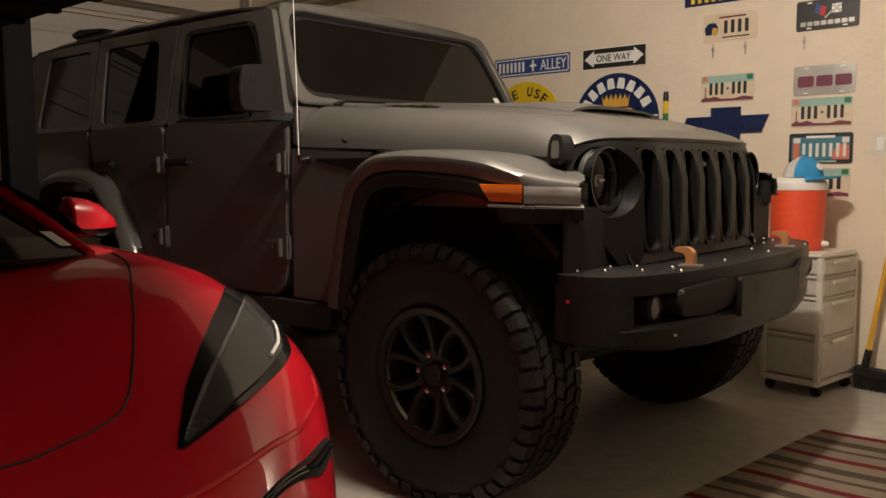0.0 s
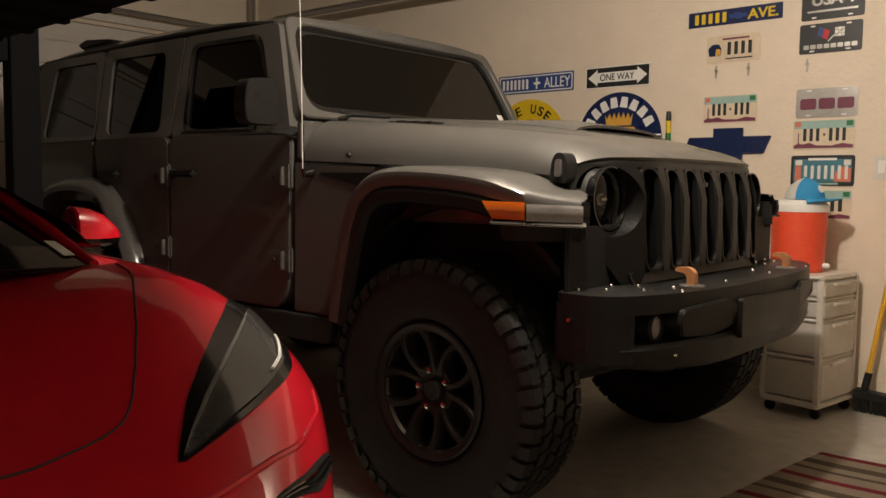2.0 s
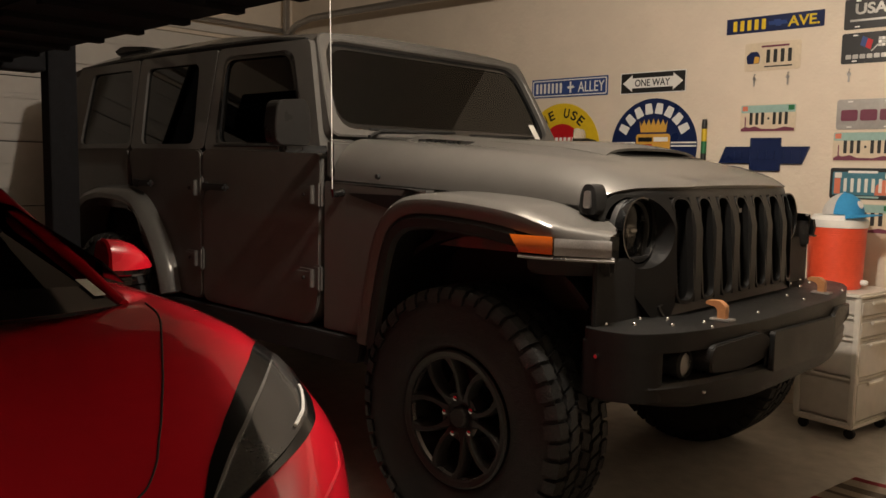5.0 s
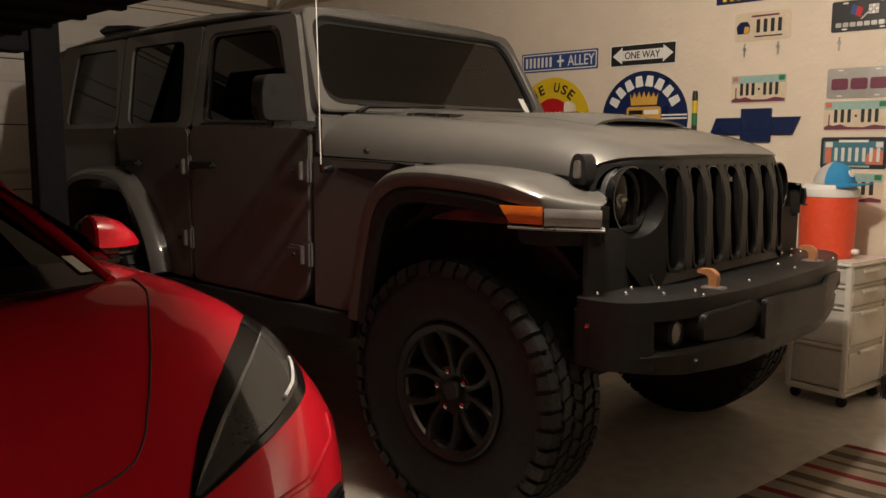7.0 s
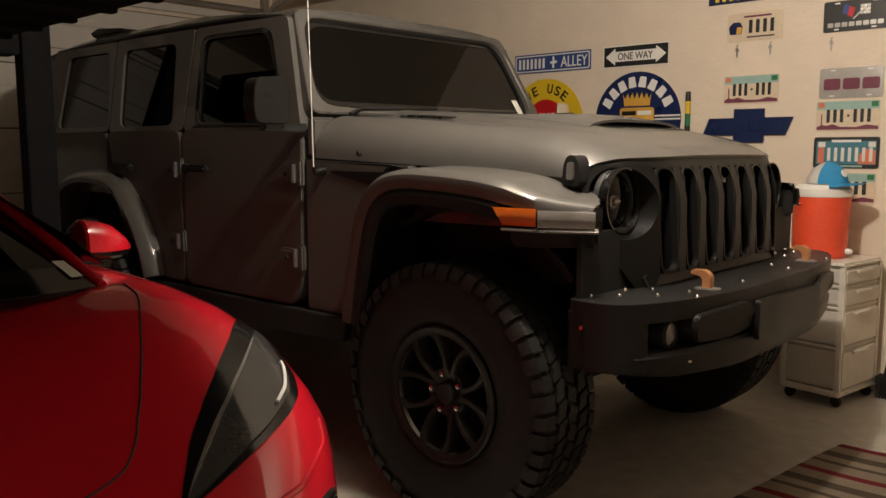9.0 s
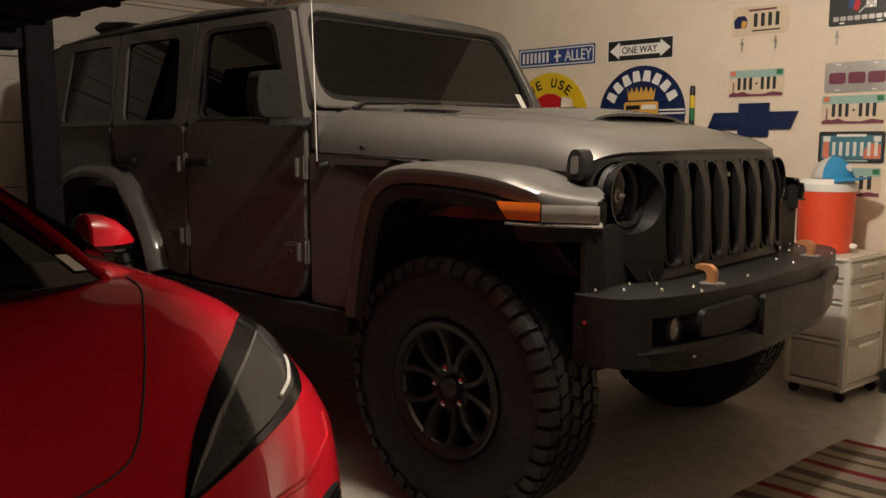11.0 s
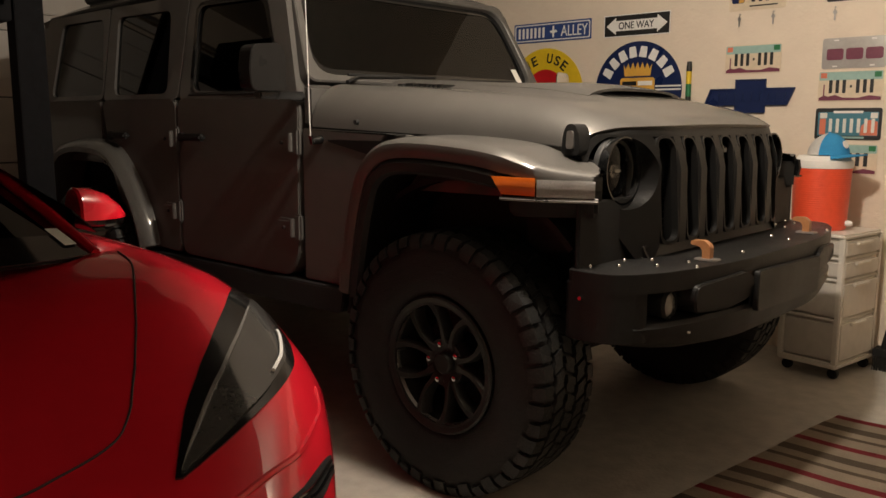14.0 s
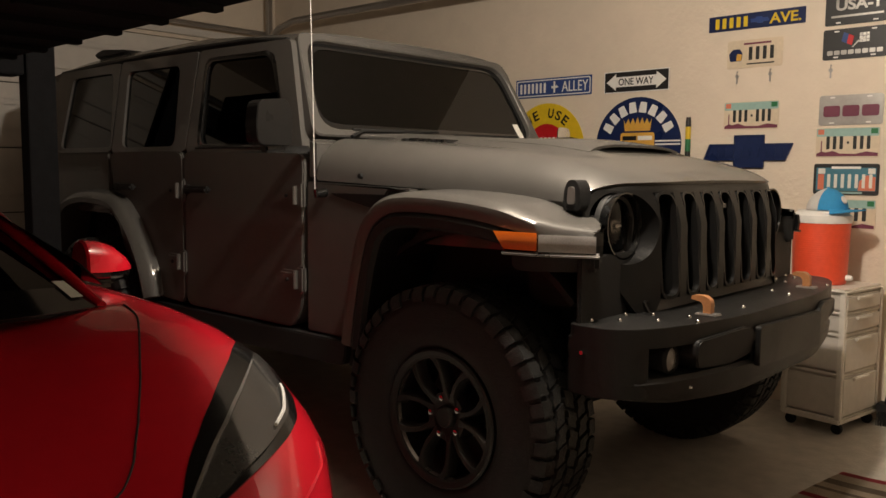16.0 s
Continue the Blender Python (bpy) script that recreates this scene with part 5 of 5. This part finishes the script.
# black show plates
th = sign("show_plate", "black show plate with crossed flags", 0.326, 0.631, 1.815, 1.967, INK, "sign", group="show plates")
screws(th, 0.326, 0.631, 1.815, 1.967)
strip_on(th, "flag", [(0.415, 1.905), (0.465, 1.880), (0.475, 1.925), (0.425, 1.950)], BLUE, 0.0050, label="blue and red flag")
strip_on(th, "flag", [(0.440, 1.893), (0.465, 1.880), (0.475, 1.925), (0.450, 1.938)], SIGNRED, 0.0058)
for a in range(3):
    for b in range(3):
        strip_on(th, "check", rect(0.500 + a * 0.016, 0.514 + a * 0.016, 1.893 + b * 0.016, 1.907 + b * 0.016), WHITE if (a + b) % 2 else SILVER, 0.0052)
strip_on(th, "pole", [(0.465, 1.872), (0.470, 1.870), (0.500, 1.900), (0.496, 1.905)], SILVER, 0.0062)
bars(th, 0.345, 0.612, 1.838, 1.860, 8, SILVER, 0.0052, 0.2)
th = sign("show_plate", "black show plate with large silver letters", 0.330, 0.635, 1.986, 2.138, INK, "sign", group="show plates")
screws(th, 0.330, 0.635, 1.986, 2.138)
lettering("USA-1", 0.482, F - 0.0045, 2.085, 0.20, 0.055, SILVER, th, bold=0.03)
strip_on(th, "bar", rect(0.36, 0.605, 2.024, 2.034), SILVER, 0.0046)
th = sign("show_plate", "brushed silver plate with dark red emblem", 0.322, 0.627, 1.484, 1.636, SILVER, "sign", 0.016, group="show plates")
screws(th, 0.322, 0.627, 1.484, 1.636)
for x in (0.345, 0.437, 0.529):
    strip_on(th, "emblem", rect(x, x + 0.080, 1.527, 1.583), MAROON, 0.0052, 0.012)

# street signs
th = sign("street_sign", "navy street sign with yellow letters", -0.295, 0.233, 2.020, 2.105, NAVY, "sign", 0.004)
bars(th, -0.265, -0.065, 2.034, 2.090, 5, YELLOW, 0.0052, 0.45)
lettering("AVE.", 0.128, F - 0.0045, 2.062, 0.165, 0.055, YELLOW, th, bold=0.02)
strip_on(th, "emblem", [(-0.055, 2.052), (-0.02, 2.052), (-0.02, 2.045), (0.01, 2.045), (0.01, 2.052), (0.045, 2.052), (0.035, 2.072), (0.005, 2.072), (0.005, 2.080), (-0.03, 2.080), (-0.03, 2.072), (-0.06, 2.072)], BLUE, 0.0046)
th = sign("street_sign", "blue street sign with white letters", -1.659, -1.059, 1.726, 1.850, BLUE, "sign", 0.006)
F -= 0.0005
part("border", ring(rounded(rect(-1.650, -1.068, 1.735, 1.841), 0.012), rounded(rect(-1.643, -1.075, 1.742, 1.834), 0.010), "y", F - 0.0040, F - 0.0030), WHITE, th)
F += 0.0005
bars(th, -1.630, -1.405, 1.755, 1.820, 7, WHITE, 0.0052, 0.5)
lettering("ALLEY", -1.185, F - 0.0045, 1.788, 0.20, 0.066, WHITE, th, bold=0.0)
strip_on(th, "emblem", [(-1.350, 1.752), (-1.338, 1.752), (-1.338, 1.780), (-1.312, 1.785), (-1.325, 1.800), (-1.338, 1.795), (-1.338, 1.825), (-1.350, 1.825), (-1.350, 1.797), (-1.372, 1.792), (-1.360, 1.778), (-1.350, 1.782)], WHITE, 0.0052)
th = sign("road_sign", "black and white one-way arrow sign", -0.968, -0.528, 1.722, 1.851, INK, "sign", 0.006)
part("border", ring(rect(-0.968, -0.528, 1.722, 1.851), rect(-0.963, -0.533, 1.727, 1.846), "y", F - 0.0042, F - 0.003), WHITE, th)
zc = 1.7865
arrow = [(-0.950, zc), (-0.885, zc + 0.050), (-0.885, zc + 0.030), (-0.611, zc + 0.030), (-0.611, zc + 0.050), (-0.546, zc), (-0.611, zc - 0.050), (-0.611, zc - 0.030), (-0.885, zc - 0.030), (-0.885, zc - 0.050)]
strip_on(th, "arrow", arrow, WHITE, 0.0048)
lettering("ONE WAY", -0.748, F - 0.0052, zc, 0.235, 0.042, INK, th, bold=0.01)


def disc(cx, cz, r, y0, y1, n=72):
    return prism([(cx + r * math.cos(2 * math.pi * k / n), cz + r * math.sin(2 * math.pi * k / n)) for k in range(n)], "y", y0, y1)


# round signs
cx, cz = -0.728, 1.402
th = thing("round_sign", (cx, F, cz), "round navy enamel sign with gold crown crest", "sign")
part("plate", disc(cx, cz, 0.288, F - 0.004, F), NAVY, th)
for k in range(8):
    a = math.radians(152 - k * (124 / 7))
    r = 0.228
    w, h = 0.026, 0.032
    poly = []
    for u, v in ((-w, -h), (w, -h), (w * 0.8, h), (-w * 0.8, h)):
        poly.append((cx + (r + v) * math.cos(a) + u * math.sin(a), cz + (r + v) * math.sin(a) - u * math.cos(a)))
    strip_on(th, "bar", poly, WHITE, 0.0056, 0.006)
strip_on(th, "crest", rect(cx - 0.115, cx + 0.115, cz - 0.12, cz + 0.075), GOLD, 0.0050, 0.02)
for k, (a, b) in enumerate(((-0.10, -0.005), (0.005, 0.10))):
    for j in range(4):
        z = cz + 0.045 - j * 0.042
        strip_on(th, "crest_field", rect(cx + a, cx + b, z - 0.016, z + 0.010), (INK, SIGNRED, WHITE, GOLD)[(j + 2 * k) % 4], 0.0058)
crown_poly = [(cx - 0.085, cz + 0.085)] + [q for k in range(7) for q in ((cx - 0.095 + k * 0.0317, cz + 0.155 + 0.012 * math.sin(k * math.pi / 6)), (cx - 0.08 + k * 0.0317, cz + 0.125))][:-1] + [(cx + 0.085, cz + 0.085)]
strip_on(th, "crown", crown_poly, GOLD, 0.0056)
for z in (cz + 0.018, cz - 0.002):
    for a, b in ((-0.284, -0.12), (0.12, 0.284)):
        strip_on(th, "stripe", rect(cx + a, cx + b, z, z + 0.009), WHITE, 0.0052)
cx, cz = -1.400, 1.394
th = thing("round_sign", (cx, F, cz), "round yellow enamel sign with red centre", "sign")
part("plate", disc(cx, cz, 0.292, F - 0.004, F), YELLOW, th)
part("centre", disc(cx, cz, 0.158, F - 0.0056, F - 0.003), SIGNRED, th, "red centre disc")
for i, ch in enumerate("WE USE"):
    if ch != " ":
        a = math.radians(128 - i * 15.5)
        lettering(ch, cx + 0.228 * math.cos(a), F - 0.0050, cz + 0.228 * math.sin(a), 0.042, 0.062, INK, th, bold=0.02, spin=math.degrees(a) - 90)
bars(th, cx - 0.09, cx + 0.11, cz + 0.03, cz + 0.07, 6, WHITE, 0.0072, 0.35)
strip_on(th, "stripe", rect(cx - 0.10, cx + 0.10, cz - 0.005, cz + 0.01), YELLOW, 0.0064)

# bow-tie sign of blue pressed steel
th = thing("emblem_sign", (-0.05, F, 1.35), "embossed navy blue cross-shaped steel sign", "sign")
bow = [(-0.298, 1.306), (-0.120, 1.306), (-0.120, 1.266), (0.048, 1.266), (0.048, 1.306), (0.165, 1.306), (0.203, 1.398), (0.048, 1.398), (0.048, 1.446), (-0.120, 1.446), (-0.120, 1.398), (-0.262, 1.398)]
part("plate", prism(bow, "y", F - 0.012, F, 0.003), NAVY, th)
F -= 0.009
part("rim", ring(bow, [(-0.280, 1.314), (-0.112, 1.314), (-0.112, 1.275), (0.040, 1.275), (0.040, 1.314), (0.159, 1.314), (0.188, 1.390), (0.040, 1.390), (0.040, 1.437), (-0.112, 1.437), (-0.112, 1.390), (-0.252, 1.390)], "y", F - 0.007, F - 0.003), NAVY, th)
bars(th, -0.245, 0.165, 1.328, 1.374, 9, NAVY, 0.0085, 0.4)
F += 0.009

# three-colour tube standing against the wall, keys and switch
th = thing("marker_stick", (-0.40, WY - 0.02, 0), "striped yellow green and black stick by the wall", "stick")
for z0, z1, m in ((0.0, 1.36, INK), (1.36, 1.43, GREEN), (1.43, 1.50, YELLOW), (1.50, 1.555, INK)):
    part("segment", tube([(-0.392, WY - 0.018, z0), (-0.392, WY - 0.018, (z0 + z1) / 2), (-0.392, WY - 0.018, z1)], [0.0155, 0.0155, 0.013 if z1 > 1.52 else 0.0155], 14), m, th)
for x, z in ((-0.119, 1.772), (0.063, 1.774), (0.372, 1.768)):
    th = thing("wall_hook", (x, F, z), "small metal hook holding a key", "hook", "wall hooks")
    part("hook", tube([(x, F, z + 0.020), (x, F - 0.012, z + 0.020), (x, F - 0.016, z + 0.006), (x, F - 0.010, z)], 0.003, 6), STEEL, th)
    bm = lathe([(0, -0.0015), (0.010, -0.0015), (0.010, 0.0015), (0, 0.0015)], "y", 14, at=(x, F - 0.010, z - 0.005))
    box(x - 0.004, x + 0.004, F - 0.0115, F - 0.0085, z - 0.045, z - 0.012, 0.001, bm)
    part("key", bm, STEEL, th)
th = thing("light_switch", (0.75, F, 1.225), "white plastic wall switch plate", "switch")
part("plate", prism(rounded(rect(0.712, 0.790, 1.168, 1.285), 0.006), "y", F - 0.006, F, 0.0015), WHITEPL, th)
part("rocker", prism(rounded(rect(0.735, 0.767, 1.195, 1.258), 0.004), "y", F - 0.010, F - 0.005, 0.0015), WHITE, th)

# push broom leaning on the wall
th = thing("push_broom", (0.76, 1.55, 0), "yellow-handled push broom leaning on the wall", "broom")
part("handle", tube([(0.745, 1.585, 0.10), (0.83, 1.635, 0.75), (0.90, 1.66, 1.25)], 0.012, 12), WOODY, th)
part("head", prism(rounded([(0.70, 0.075), (0.90, 0.060), (0.90, 0.10), (0.70, 0.115)], 0.01), "y", 1.55, 1.62, 0.006), BLACK, th)
bm = bmesh.new()
rng = random.Random(5)
for i in range(60):
    for j in range(4):
        x, y = 0.703 + i * 0.0033, 1.556 + j * 0.018
        tube([(x, y, 0.085), (x + rng.uniform(-0.008, 0.008), y + rng.uniform(-0.008, 0.008), 0.001)], 0.0016, 4, bm)
part("bristles", bm, BRISTLE, th, kind="stuff")
part("socket", tube([(0.742, 1.583, 0.09), (0.76, 1.594, 0.20)], 0.018, 12), BLACK, th)

# ---- striped rug in front of the grey car ----
rug = thing("striped_rug", (1.9, -0.4, 0.001), "striped cream brown and red flat-woven rug", "rug")
# red, cream, brown, cream in turn
pattern = [(0.042, 2), (0.075, 0), (0.058, 1), (0.055, 0), (0.028, 1), (0.077, 0)]
y = 0.75
k = 0
while y > -1.15:
    w, c = pattern[k % len(pattern)]
    bm = bmesh.new()
    y0 = max(-1.15, y - w)
    n = 40
    vs = [[bm.verts.new((0.795 + 2.4 * i / n + 0.0025 * math.sin(i * 1.7 + yy * 9) - 0.128 * (0.75 - yy) * (1 - i / n), yy, 0.008 + 0.002 * math.sin(i * 0.9 + yy * 5))) for i in range(n + 1)] for yy in (y0, (y + y0) / 2, y)]
    for a, b in zip(vs, vs[1:]):
        for i in range(n):
            bm.faces.new((a[i], a[i + 1], b[i + 1], b[i]))
    bmesh.ops.solidify(bm, geom=bm.faces[:], thickness=0.007)
    part("stripe", bm, RUGS[c], rug)
    y -= w
    k += 1
